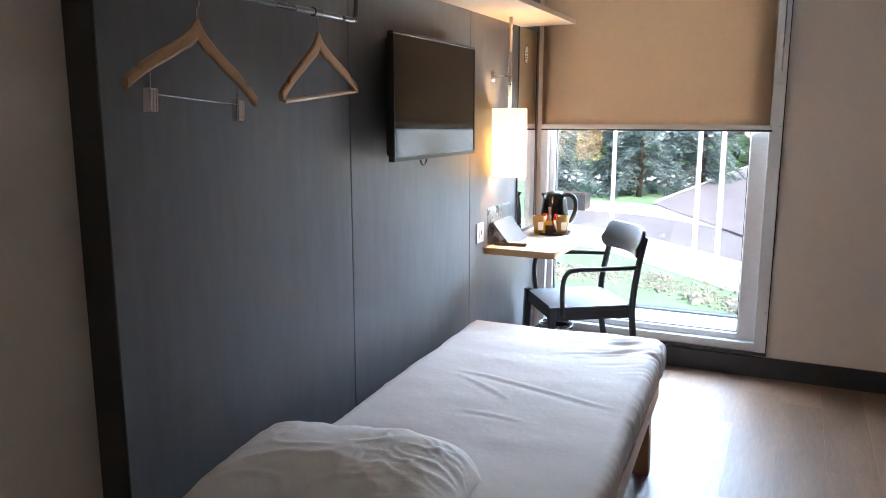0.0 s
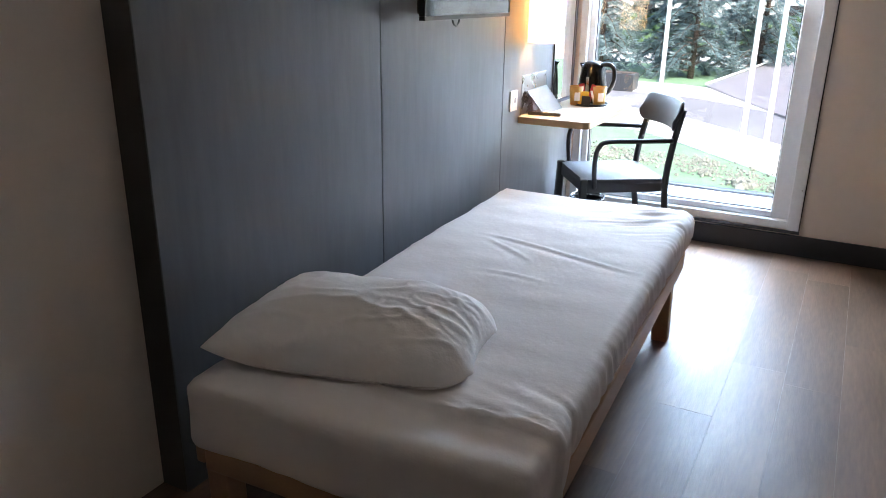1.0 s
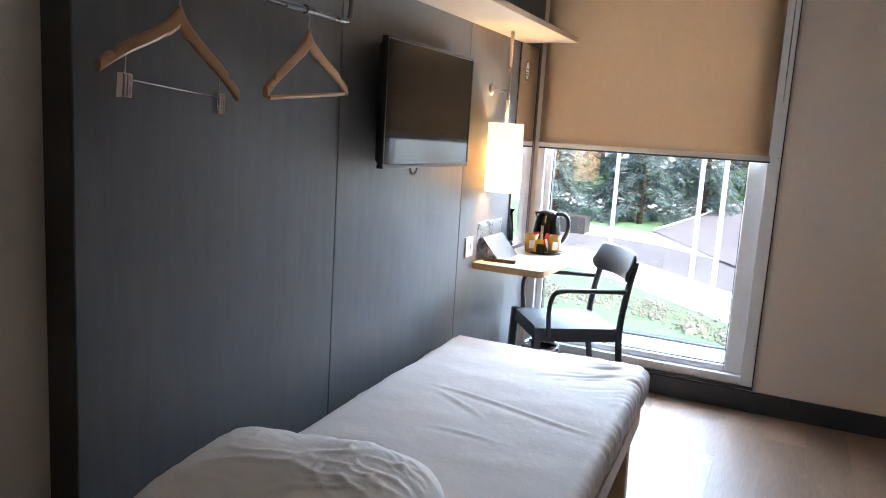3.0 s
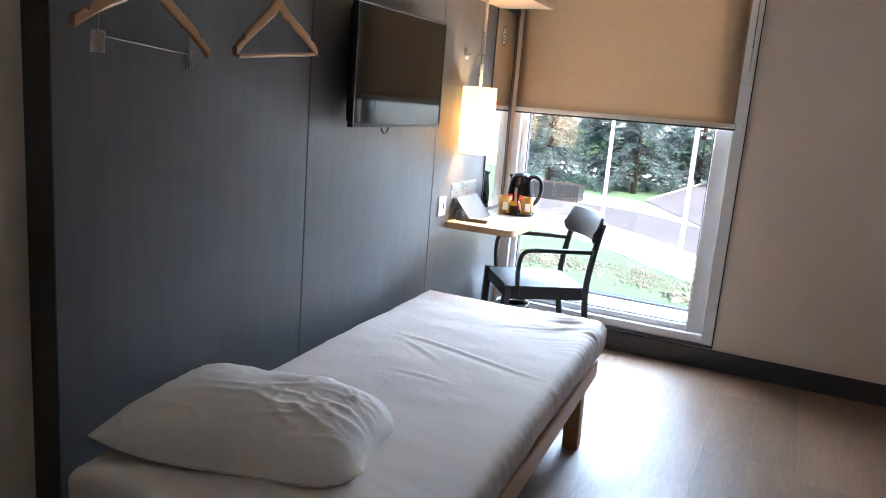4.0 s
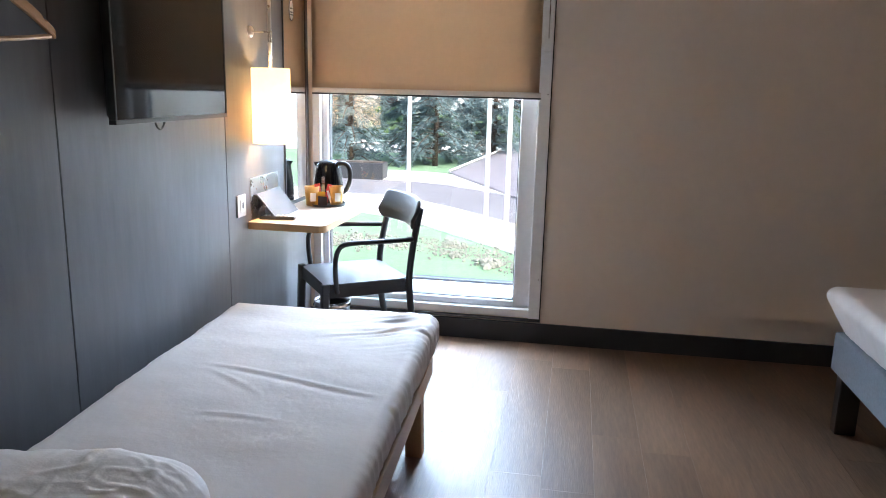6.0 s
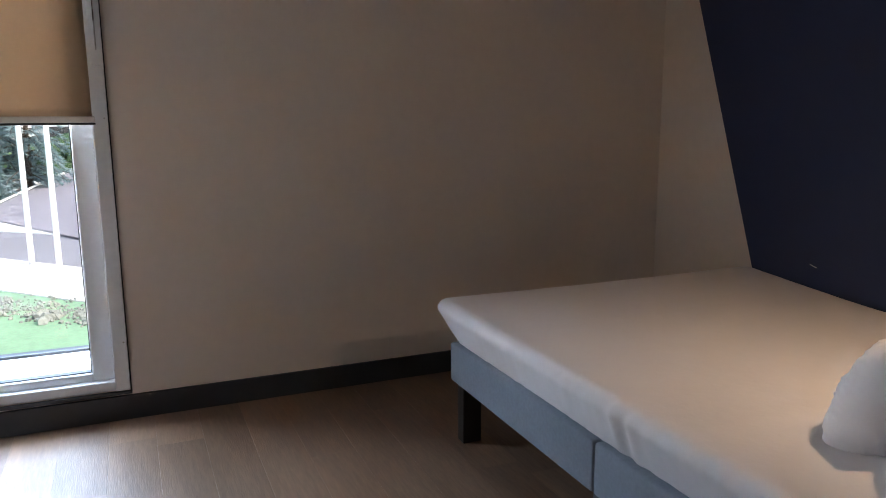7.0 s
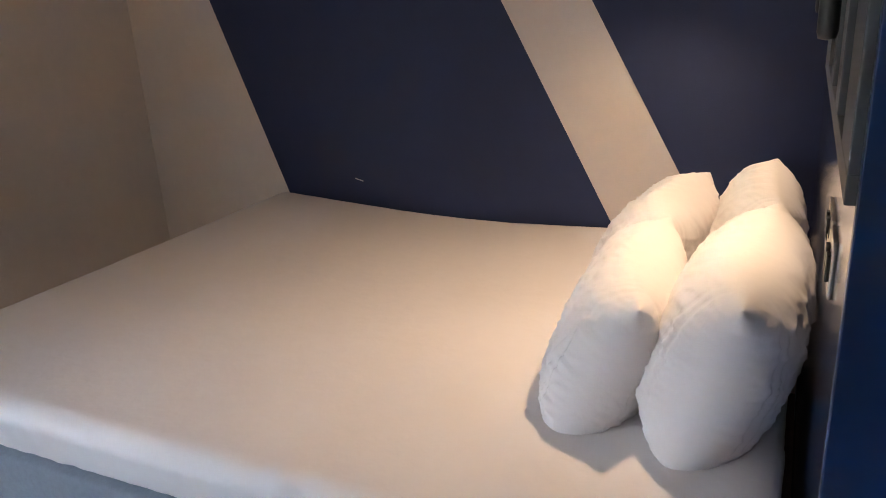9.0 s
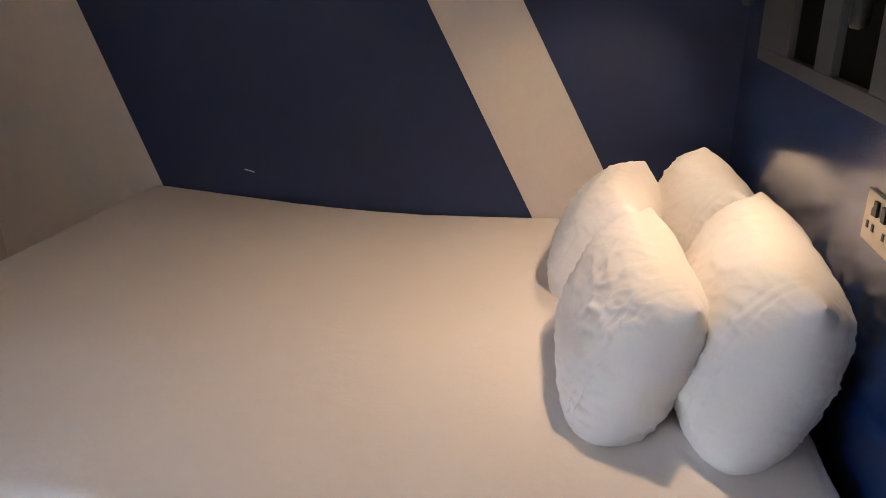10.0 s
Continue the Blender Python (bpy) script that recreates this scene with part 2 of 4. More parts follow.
def soft_box(x0, x1, y0, y1, z0, z1, r, step, shift):
    """A box with rounded edges and a fine mesh; shift(p, n) moves each point along its normal."""
    lo, hi = Vector((x0, y0, z0)), Vector((x1, y1, z1))
    b = bmesh.new()
    for axis in range(3):
        u, v = [(1, 2), (0, 2), (0, 1)][axis]
        nu, nv = max(4, round((hi[u] - lo[u]) / step)), max(4, round((hi[v] - lo[v]) / step))
        for end in (0, 1):
            grid = []
            for i in range(nu + 1):
                row = []
                for j in range(nv + 1):
                    p = Vector((0, 0, 0))
                    p[axis] = hi[axis] if end else lo[axis]
                    p[u] = lo[u] + (hi[u] - lo[u]) * i / nu
                    p[v] = lo[v] + (hi[v] - lo[v]) * j / nv
                    q = Vector([min(max(p[k], lo[k] + r), hi[k] - r) for k in range(3)])
                    nrm = (p - q).normalized()
                    row.append(b.verts.new(q + nrm * (r + shift(p, nrm))))
                grid.append(row)
            flip = (axis == 1) ^ (end == 0)
            for i in range(nu):
                for j in range(nv):
                    f = (grid[i][j], grid[i + 1][j], grid[i + 1][j + 1], grid[i][j + 1])
                    b.faces.new(f[::-1] if flip else f)
    bmesh.ops.remove_doubles(b, verts=b.verts, dist=0.0008)
    return b


def pillow_mesh(length, height, thick, seed, nu=84, nv=66, slump=0.0, flare=0.0, crumple=1.0, wrinkle=0.0, blunt=0.0, seam=0.0):
    """A stuffed pillow, flat in x, y, puffed in z, with pulled corners and creases."""
    b = bmesh.new()
    off = Vector((seed * 7.3, seed * 3.1, seed * 1.7))
    sides = []
    for sgn in (1, -1):
        rows = []
        for i in range(nu + 1):
            row = []
            for j in range(nv + 1):
                u, v = 2 * i / nu - 1, 2 * j / nv - 1
                u, v = math.sin(u * math.pi / 2), math.sin(v * math.pi / 2)
                pinch = 1 - 0.05 * (1 - abs(v) ** 2) * abs(u) ** 4 - 0.0 * abs(u * v) ** 5
                pinch_v = 1 - 0.07 * (1 - abs(u) ** 2) * abs(v) ** 4 - 0.02 * abs(u * v) ** 5
                x, y = u * length / 2 * pinch, v * height / 2 * pinch_v * (1 - flare * u) * (1 - blunt * max(0, u) ** 8) ** 0.5
                puff = (max(0, 1 - abs(u) ** 3.6) ** 0.5) * (max(0, 1 - abs(v) ** 2.4) ** 0.52)
                z = sgn * thick / 2 * puff
                q = Vector((x * 5, y * 5, sgn * 2)) + off
                edge = 1 - puff
                rays = noise.noise(Vector((math.atan2(v, u) * 7, math.hypot(u, v) * 1.6, sgn * 3)) + off)
                crease = abs(noise.noise(Vector((x * 9, y * 3.5, sgn * 4)) + off)) - 0.2
                fold = 1 - abs(noise.noise(Vector((x * 7 + y * 4, y * 13 - x * 3, sgn * 5)) + off)) * 2.4
                calm = 0.35 + 0.65 * crumple
                z += sgn * puff * (0.016 * calm * noise.noise(q) + crumple * 0.034 * rays * min(1, 2.4 * edge) - crumple * 0.02 * crease * min(1, 1.5 * edge) + 0.010 * calm * max(0, fold) ** 3)
                w2 = noise.noise(Vector((x * 4, y * 4, sgn * 6)) + off)
                fold2 = max(0, 1 - abs(noise.noise(Vector((x * 11 + y * 22 + w2, x * 15 - y * 8, sgn * 7)) + off)) * 3.2)
                z += sgn * puff * wrinkle * fold2 ** 2 * min(1, max(0, 0.25 + w2 * 1.6 + 0.6 * abs(u) ** 3))
                if seam:
                    ridge = max(0, 1 - abs(noise.noise(Vector((x * 16 + 4 * w2, y * 46 + x * 10, sgn * 8)) + off)) * 3.0)
                    z += sgn * puff * seam * ridge ** 2 * (0.25 + 0.75 * abs(u) ** 2)
                    z -= sgn * puff ** 0.5 * 0.5 * seam * sum(math.exp(-((x + length / 2 - d) / 0.003) ** 2) for d in (0.055, 0.075))
                    ear = max(0, abs(u * v) - 0.80) / 0.20
                    x, y = x * (1 - 0.07 * abs(v) ** 5 + 0.05 * ear), y * (1 - 0.15 * abs(u) ** 5 + 0.07 * ear)
                z += slump * noise.noise(q * 0.4)
                row.append(b.verts.new((x, y, z)))
            rows.append(row)
        for i in range(nu):
            for j in range(nv):
                f = (rows[i][j], rows[i + 1][j], rows[i + 1][j + 1], rows[i][j + 1])
                b.faces.new(f if sgn > 0 else f[::-1])
    bmesh.ops.remove_doubles(b, verts=b.verts, dist=0.0012)
    return b


# ---- structure ----
W, L, H, BACK = 4.31, 4.5, 2.5, -1.6


def structure(name, bm, material, label, category, smooth=False):
    return tagged(part(name, bm, material, None, "", smooth), label, category, kind="structure")


floor = structure("floor", box(-0.3, W + 0.3, BACK - 0.2, L + 0.1, -0.2, -0.012), M_FLOOR_BED, "grey-brown oak laminate plank floor", "floor")
structure("ceiling", box(-0.3, W + 0.3, BACK - 0.2, L + 0.3, H, H + 0.2), M_CEIL, "plain off-white painted ceiling", "ceiling")
structure("wall_left", box(-0.3, -0.1, BACK - 0.2, L + 0.3, -0.2, H), M_WALL, "beige papered wall beside the panelling", "wall")
structure("wall_back", box(-0.1, W + 0.3, BACK - 0.2, BACK, -0.2, H), M_WALL, "plain beige wall", "wall")
structure("wall_right", box(W, W + 0.2, BACK, L, -0.012, H), M_WALL, "beige papered wall with navy painted bands", "wall")

# wall with the window opening
WX0, WX1, WZ0, WZ1 = 0.022, 1.342, 0.142, 2.32
bm = box(-0.1, WX0, L, L + 0.3, -0.2, H)
box(WX1, W + 0.2, L, L + 0.3, -0.2, H, bm=bm)
box(WX0, WX1, L, L + 0.3, -0.2, WZ0, bm=bm)
box(WX0, WX1, L, L + 0.3, WZ1, H, bm=bm)
structure("wall_window", bm, M_WALL, "beige papered wall with a tall window", "wall")

structure("baseboard", box(0.0, W, L - 0.016, L, -0.01, 0.115, 0.003), M_BASE, "charcoal grey skirting board along the wall", "baseboard")
structure("baseboard_right", box(W - 0.016, W, 1.69, L - 0.016, -0.01, 0.115, 0.003), M_BASE, "charcoal grey skirting board along the wall", "baseboard")

# navy bands painted on the right wall
def band(name, y_low, y_low2, y_high, y_high2, z0, z1):
    b = bmesh.new()
    pts = [(y_low, z0), (y_low2, z0), (y_high2, z1), (y_high, z1)]
    a = [b.verts.new((W - 0.003, y, z)) for y, z in pts]
    c = [b.verts.new((W + 0.001, y, z)) for y, z in pts]
    b.faces.new(a)
    b.faces.new(c[::-1])
    for i in range(4):
        b.faces.new((a[i], c[i], c[(i + 1) % 4], a[(i + 1) % 4]))
    bmesh.ops.recalc_face_normals(b, faces=b.faces)
    return structure(name, b, M_NAVY, "slanted navy blue painted band on the wall", "wall paint")


band("wall_paint_band_1", 2.018, 3.512, 3.300, 4.412, 0.0, 2.5)
band("wall_paint_band_2", 1.65, 1.831, 1.65, 3.008, 0.30, 2.5)

# blue partition that carries the headboard
PX, PY = 2.603, 1.668
structure("partition", box(PX + 0.02, W, 1.46, PY - 0.012, -0.01, H), M_BLUE, "deep blue laminate partition behind the bed head", "partition")
scuff = part("wall_scuff", turn(box(-0.001, 0.0, -0.020, 0.020, -0.002, 0.002), pose(W - 0.0032, 3.365, 0.682, 14, 0, 0)), M_BLINDBAR)
tagged(scuff, "small pale scuff mark on the navy paint", "mark", kind="structure")
structure("partition_end", box(PX, PX + 0.02, 1.455, PY, -0.01, H, 0.002), M_BLUE_EDGE, "dark blue edge board of the partition", "trim")

# panelling on the left wall
panelling = thing("wall_panelling", (0, 1.368, 0), "dark grey wood-grain laminate wall panelling", "panelling", kind="structure")
part("panel_frame", box(-0.1, -0.006, 1.368, L, -0.01, H), M_PANEL_EDGE, panelling, "dark brown panel edge")
for y0, y1 in ((1.368, 2.403), (2.407, 3.468), (3.472, L - 0.001)):
    part("panel", box(-0.006, 0.0, y0, y1, 0.0, H - 0.01, 0.0015, 1), M_PANEL, panelling)

# ---- window ----
window = thing("window_1", (0.7, L, WZ0), "tall white-framed window half covered by a blind", "window", kind="structure")
F0 = L - 0.004
bm = box(WX0, WX0 + 0.045, F0, L + 0.11, WZ0, WZ1, 0.003)
box(WX1 - 0.062, WX1, L - 0.020, L + 0.11, WZ0, WZ1, 0.003, bm=bm)
box(WX0 + 0.045, WX1 - 0.062, F0, L + 0.11, WZ0, WZ0 + 0.045, 0.003, bm=bm)
box(WX0 + 0.045, WX1 - 0.062, F0, L + 0.11, WZ1 - 0.05, WZ1, 0.003, bm=bm)
frame_ob = part("window_frame", bm, M_WHITE, window)
bm = box(WX0 + 0.045, 0.105, L + 0.03, L + 0.10, WZ0 + 0.045, WZ1 - 0.05, 0.006)
box(1.187, WX1 - 0.062, L + 0.03, L + 0.10, WZ0 + 0.045, WZ1 - 0.05, 0.006, bm=bm)
box(0.105, 1.187, L + 0.03, L + 0.10, WZ0 + 0.045, 0.226, 0.006, bm=bm)
box(0.105, 1.187, L + 0.03, L + 0.10, WZ1 - 0.12, WZ1 - 0.05, 0.006, bm=bm)
part("sash", bm, M_WHITE, window)
# black strip stands in for the shadow line where the casing meets the wall
part("casing_joint", box(WX1, WX1 + 0.005, L - 0.010, L - 0.0005, WZ0, WZ1), M_GASKET, window, "thin black strip painted as the shadow gap beside the casing")
bm = box(0.105, 0.110, L + 0.045, L + 0.085, 0.226, WZ1 - 0.12)
box(1.182, 1.187, L + 0.045, L + 0.085, 0.226, WZ1 - 0.12, bm=bm)
box(0.110, 1.182, L + 0.045, L + 0.085, 0.226, 0.231, bm=bm)
part("gasket", bm, M_GASKET, window)
pane = part("pane", box(0.109, 1.183, L + 0.058, L + 0.064, 0.23, WZ1 - 0.121), M_GLASSY, window)
pane.visible_shadow = False
# charcoal strip in place of the shadow that runs below the frame
part("window_sill", box(WX0 - 0.005, WX1 + 0.006, L - 0.022, F0, WZ0 - 0.018, WZ0 - 0.002, 0.003), M_BASE, window, "dark strip painted as the shadow under the window frame")
for z in (0.371, 1.376):
    part("screw", lathe([(0.0, 0), (0.004, 0), (0.004, 0.002), (0.0, 0.003)], 0, 0, 8, turn(bmesh.new(), Matrix())), M_STEEL, None)
for o in [o for o in bpy.data.objects if o.name.startswith("screw")]:
    z = 0.371 if o.name == "screw" else 1.376
    o.parent = window
    o.matrix_basis = pose(WX1 - 0.014 - 0.7, -0.020, z - WZ0, 90, 0, 0)

# roller blind, drawn half way down
blind = thing("roller_blind", (0.68, L - 0.02, 1.36), "beige fabric roller blind lowered over half the window", "blind")
bm = bmesh.new()
rows = []
for i in range(41):
    x = 0.03 + (1.292 - 0.03) * i / 40
    rows.append([bm.verts.new((x, L - 0.018 + 0.0025 * noise.noise(Vector((x * 4, k * 0.35, 2))), 1.385 + 0.92 * k / 24)) for k in range(25)])
for i in range(40):
    for k in range(24):
        bm.faces.new((rows[i][k], rows[i][k + 1], rows[i + 1][k + 1], rows[i + 1][k]))
bmesh.ops.solidify(bm, geom=bm.faces[:], thickness=0.0012)
part("fabric", bm, M_BLIND, blind, "", True)
# unseen sheet added behind the fabric to hold back the lamp outside
part("lining", box(0.031, 1.291, L - 0.0125, L - 0.0065, 1.386, 2.305), M_LIGHT_DAMPER, blind, "unseen pale sheet added to damp light through the blind")
part("bottom_bar", box(0.03, 1.292, L - 0.028, L - 0.008, 1.358, 1.386, 0.006), M_BLINDBAR, blind, "satin beige bottom bar")
part("lower_seal", box(0.03, 1.292, L - 0.024, L - 0.010, 1.349, 1.358, 0.002), M_BLACK, blind, "thin black seal")
part("cassette", box(0.02, 1.34, L - 0.07, L - 0.006, 2.30, 2.38, 0.01), M_WHITE, blind, "white blind cassette")
part("guide_rail", box(1.294, 1.343, L - 0.045, L - 0.0205, 1.595, 2.30, 0.004), M_WHITE, blind, "white side guide")
part("chain", tube([(1.318, L - 0.049, 1.66), (1.318, L - 0.049, 2.30)], 0.003, 6), M_STEEL, blind, "fine bead chain")

# ---- single bed ----
def tuck(b):
    """The sheet is pulled in under the long side, so that the rail shows."""
    for v in b.verts:
        v.co.x -= 0.045 * max(0, min(1, (0.375 - v.co.z) / 0.07)) * max(0, min(1, (v.co.x - 0.8) / 0.1)) * max(0, min(1, (v.co.y - 1.45) / 0.4))
    return b


def single_bed():
    bed = thing("single_bed", (0.5, 2.3, 0), "single bed with a pale wood frame and white fitted sheet", "bed")
    x0, x1, y0, y1 = 0.075, 0.955, 1.30, 3.325
    part("side_rail", box(x1 - 0.028, x1, y0, y1, 0.232, 0.318, 0.006), M_BEDWOOD, bed)
    part("side_rail", box(x0, x0 + 0.028, y0, y1, 0.232, 0.318, 0.006), M_BEDWOOD, bed)
    part("end_rail", box(x0 + 0.028, x1 - 0.028, y0, y0 + 0.028, 0.215, 0.285, 0.006), M_BEDWOOD, bed)
    part("end_rail", box(x0 + 0.028, x1 - 0.028, y1 - 0.028, y1, 0.232, 0.318, 0.006), M_BEDWOOD, bed)
    part("base_board", box(x0 + 0.03, x1 - 0.03, y0 + 0.03, y1 - 0.03, 0.255, 0.285), M_BEDWOOD, bed)
    for lx in (x0 + 0.01, x1 - 0.068):
        for ly in (y0 + 0.02, y1 - 0.29):
            b = box(lx, lx + 0.066, ly, ly + 0.066, 0.0, 0.233, 0.004)
            for v in b.verts:
                if v.co.z < 0.1:
                    v.co.x += 0.006
            part("leg", b, M_BEDWOOD, bed)
    creases = ((0.28, 2.66, 0.92, 2.50), (0.30, 2.62, 0.55, 2.44), (0.42, 2.30, 0.66, 2.27))

    def shift(p, n):
        w = 0.005 * noise.noise(Vector((p.x * 2.5, p.y * 2.0, 0.3)))
        if n.z > 0.5:
            w += 0.0035 * noise.noise(Vector((p.x * 5 + 3, p.y * 9, 1.0)))
            for ax, ay, bx, by in creases:
                dx, dy = bx - ax, by - ay
                ln = math.hypot(dx, dy)
                s = ((p.x - ax) * dx + (p.y - ay) * dy) / ln
                d = ((p.x - ax) * dy - (p.y - ay) * dx) / ln + 0.012 * math.sin(s * 9)
                if -0.02 < s < ln + 0.02:
                    w += min(1, 6 * max(0, min(s + 0.02, ln + 0.02 - s))) * (0.0042 * math.exp(-(d / 0.008) ** 2) - 0.002 * math.exp(-((d - 0.022) / 0.014) ** 2))
        e = max(0, 1 - n.z)
        fold = noise.noise(Vector((p.y * 30 + p.z * 14, p.z * 2, 5))) if abs(n.x) > abs(n.y) else noise.noise(Vector((p.x * 13 + p.z * 6, p.z * 2, 8)))
        w += 0.007 * fold * min(1, 1.6 * e) + 0.005 * noise.noise(Vector((p.y * 6, p.x * 5, 3))) * min(1, e)
        # the top sheet ends in a turned edge near the head end
        hem = p.y - 1.445 - 0.008 * math.sin(p.x * 7) - 0.03 * max(0, 0.46 - p.z)
        if p.x > 0.10 and n.y > -0.8:
            w += 0.011 / (1 + math.exp(-max(-40, min(40, hem / 0.004)))) + 0.006 * math.exp(-((hem - 0.012) / 0.010) ** 2)
            if p.x > 0.6 and 0 < hem < 0.20:
                w += 0.010 * (1 - hem / 0.20) * min(1, (p.x - 0.6) / 0.2) * (1 - 2.6 * abs(noise.noise(Vector(((p.y + 0.35 * p.x) * 26, p.x * 3, 9)))))
        near = math.hypot(p.x - 0.93, p.y - 3.25)
        if near < 0.45:
            w += 0.011 * (1 - near / 0.45) * (1 - 2.6 * abs(noise.noise(Vector(((p.y - 0.5 * p.x) * 24, (p.x + 0.5 * p.y) * 3.5, 7)))))
        return w
    # the bed stands a little askew, its head away from the panelling
    bed.location, bed.rotation_euler = (0.5504, 2.2797, 0), (0, 0, radians(2.7))
    part("mattress", tuck(soft_box(0.066, 0.958, 1.285, 3.375, 0.275, 0.472, 0.036, 0.0105, shift)), M_SHEET, bed, "mattress in a creased white fitted sheet", True)
    return bed


single_bed()

p1 = pillow_mesh(0.66, 0.50, 0.22, 2.0, 120, 96, slump=0.006, flare=0.08, crumple=0.24, wrinkle=0.0045, blunt=0.72)
for v in p1.verts:
    v.co.z *= 1.14 if v.co.z > 0 else 0.3
    v.co.z += 0.045 * min(1, max(0, -v.co.x / 0.33)) ** 3 * min(1, max(0, 0.5 - v.co.y / 0.5))
turn(p1, pose(0.445, 1.635, 0.496, 1, -1, 11))
for v in p1.verts:
    v.co.z = max(v.co.z, 0.466 + 0.02 * max(0, 0.5 - v.co.z))
tagged(part("pillow", p1, M_PILLOW, None, "", True), "plump white cotton pillow lying on the single bed", "pillow", "bed pillows")

# ---- double bed ----
def taper(b):
    """The sheet is tucked in: the lower edge of the mattress draws back."""
    for v in b.verts:
        k = max(0, min(1, (0.572 - v.co.z) / 0.16))
        v.co.x += 0.085 * k * max(0, min(1, (2.75 - v.co.x) / 0.15))
        sag = max(0, math.sin((v.co.y - 1.7) / 2.0 * math.pi)) * max(0, v.co.x - 3.1) / 1.2 if v.co.y < 3.7 else 0
        v.co.z -= 0.055 * sag * max(0, min(1, (v.co.z - 0.45) / 0.1))
        v.co.y -= 0.055 * k * max(0, min(1, (v.co.y - 3.55) / 0.15))
    return b


def double_bed():
    bed = thing("double_bed", (3.45, 2.7, 0), "double bed with a grey fabric base and white sheet", "bed")
    x0, x1, y0, y1 = 2.620, W - 0.02, 1.70, 3.722
    ym = 2.65
    for a, c in ((y0, ym - 0.002), (ym + 0.002, y1)):
        part("box_base", box(x0, x1, a, c, 0.258, 0.428, 0.012, 3), M_BOXFAB, bed, "grey woven fabric base", True)
    for lx in (x0 + 0.018, x1 - 0.10):
        for ly in (y0 + 0.05, ym - 0.04, y1 - 0.10):
            part("leg", box(lx, lx + 0.084, ly, ly + 0.06, 0.0, 0.259, 0.004), M_LEG, bed, "square dark wooden leg")

    def shift(p, n):
        w = 0.006 * noise.noise(Vector((p.x * 1.5, p.y * 1.5, 4.3)))
        if n.z > 0.5:
            w += 0.002 * noise.noise(Vector((p.x * 4, p.y * 8, 1.0)))
        e = max(0, 1 - n.z)
        fold = noise.noise(Vector((p.y * 24 + p.z * 9, p.z * 2, 5))) if abs(n.x) > abs(n.y) else noise.noise(Vector((p.x * 24 + p.z * 6, p.z * 2, 8)))
        w += 0.0045 * fold * min(1, 1.6 * e)
        if n.x < -0.3 and p.y < 3.1:
            w += 0.012 * math.sin(p.y * 75 + p.z * 25 + 4 * noise.noise(Vector((p.y * 3, 0, 0)))) * max(0, noise.noise(Vector((p.y * 5, 1, 2))))
        return w
    part("mattress", taper(soft_box(2.575, W - 0.006, 1.70, 3.772, 0.396, 0.614, 0.040, 0.016, shift)), M_SHEET, bed, "mattress in a white sheet", True)
    return bed


double_bed()

for k, (cx, cy, cz, lean, yaw, ln, ht, th) in enumerate((
        (3.165, 2.040, 0.720, 64, 4, 0.57, 0.385, 0.21), (3.150, 1.815, 0.748, 74, -3, 0.64, 0.40, 0.25),
        (3.770, 2.065, 0.700, 60, -5, 0.56, 0.37, 0.23), (3.840, 1.812, 0.725, 72, 3, 0.58, 0.35, 0.22))):
    b = pillow_mesh(ln, ht, th, 5.0 + k, 120, 96, crumple=0.26, wrinkle=0.010, seam=0.009)
    turn(b, Matrix.Translation((cx, cy, cz)) @ Euler((0, 0, radians(yaw))).to_matrix().to_4x4() @ Euler((radians(180 - lean), 0, 0)).to_matrix().to_4x4())
    tagged(part("pillow", b, M_PILLOW, None, "", True), "plump white cotton pillow propped against the headboard", "pillow", "bed pillows")

# ---- headboard with shelf niches ----
head = thing("headboard", (3.45, PY, 0.6), "blue laminate headboard with grey open niches above", "headboard")
part("board", box(PX + 0.02, W - 0.002, PY - 0.012, PY, 0.30, 1.150, 0.002), M_HEAD, head, "glossy deep blue headboard panel")
NZ0, NZ1 = 1.150, 1.78
cuts = [(2.805, 3.02), (3.138, 3.357), (3.476, 3.708)]
bm = box(PX + 0.02, W - 0.27, PY - 0.012, PY + 0.012, NZ0, NZ0 + 0.035, 0.002)
box(PX + 0.02, W - 0.27, PY - 0.012, PY + 0.012, NZ1 - 0.04, NZ1, 0.002, bm=bm)
xs = [PX + 0.02] + [v for c in cuts for v in c] + [W - 0.27]
for a, c in zip(xs[0::2], xs[1::2]):
    box(a, c, PY - 0.012, PY + 0.012, NZ0 + 0.035, NZ1 - 0.04, 0.002, bm=bm)
part("upright", box(W - 0.268, W - 0.001, PY - 0.012, PY, NZ0 + 0.001, H - 0.4, 0.002), M_HEAD, head, "deep blue upright beside the niches")
part("niche_frame", bm, M_NICHE, head, "dark grey frame round the niches")
# black sheets paint the shade of deep recesses into the shallow openings
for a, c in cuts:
    part("niche_back", box(a - 0.002, c + 0.002, PY - 0.0115, PY - 0.004, NZ0 + 0.033, NZ1 - 0.038), M_NICHE_SHADE, head, "black sheet painted as the shade of a deep niche")


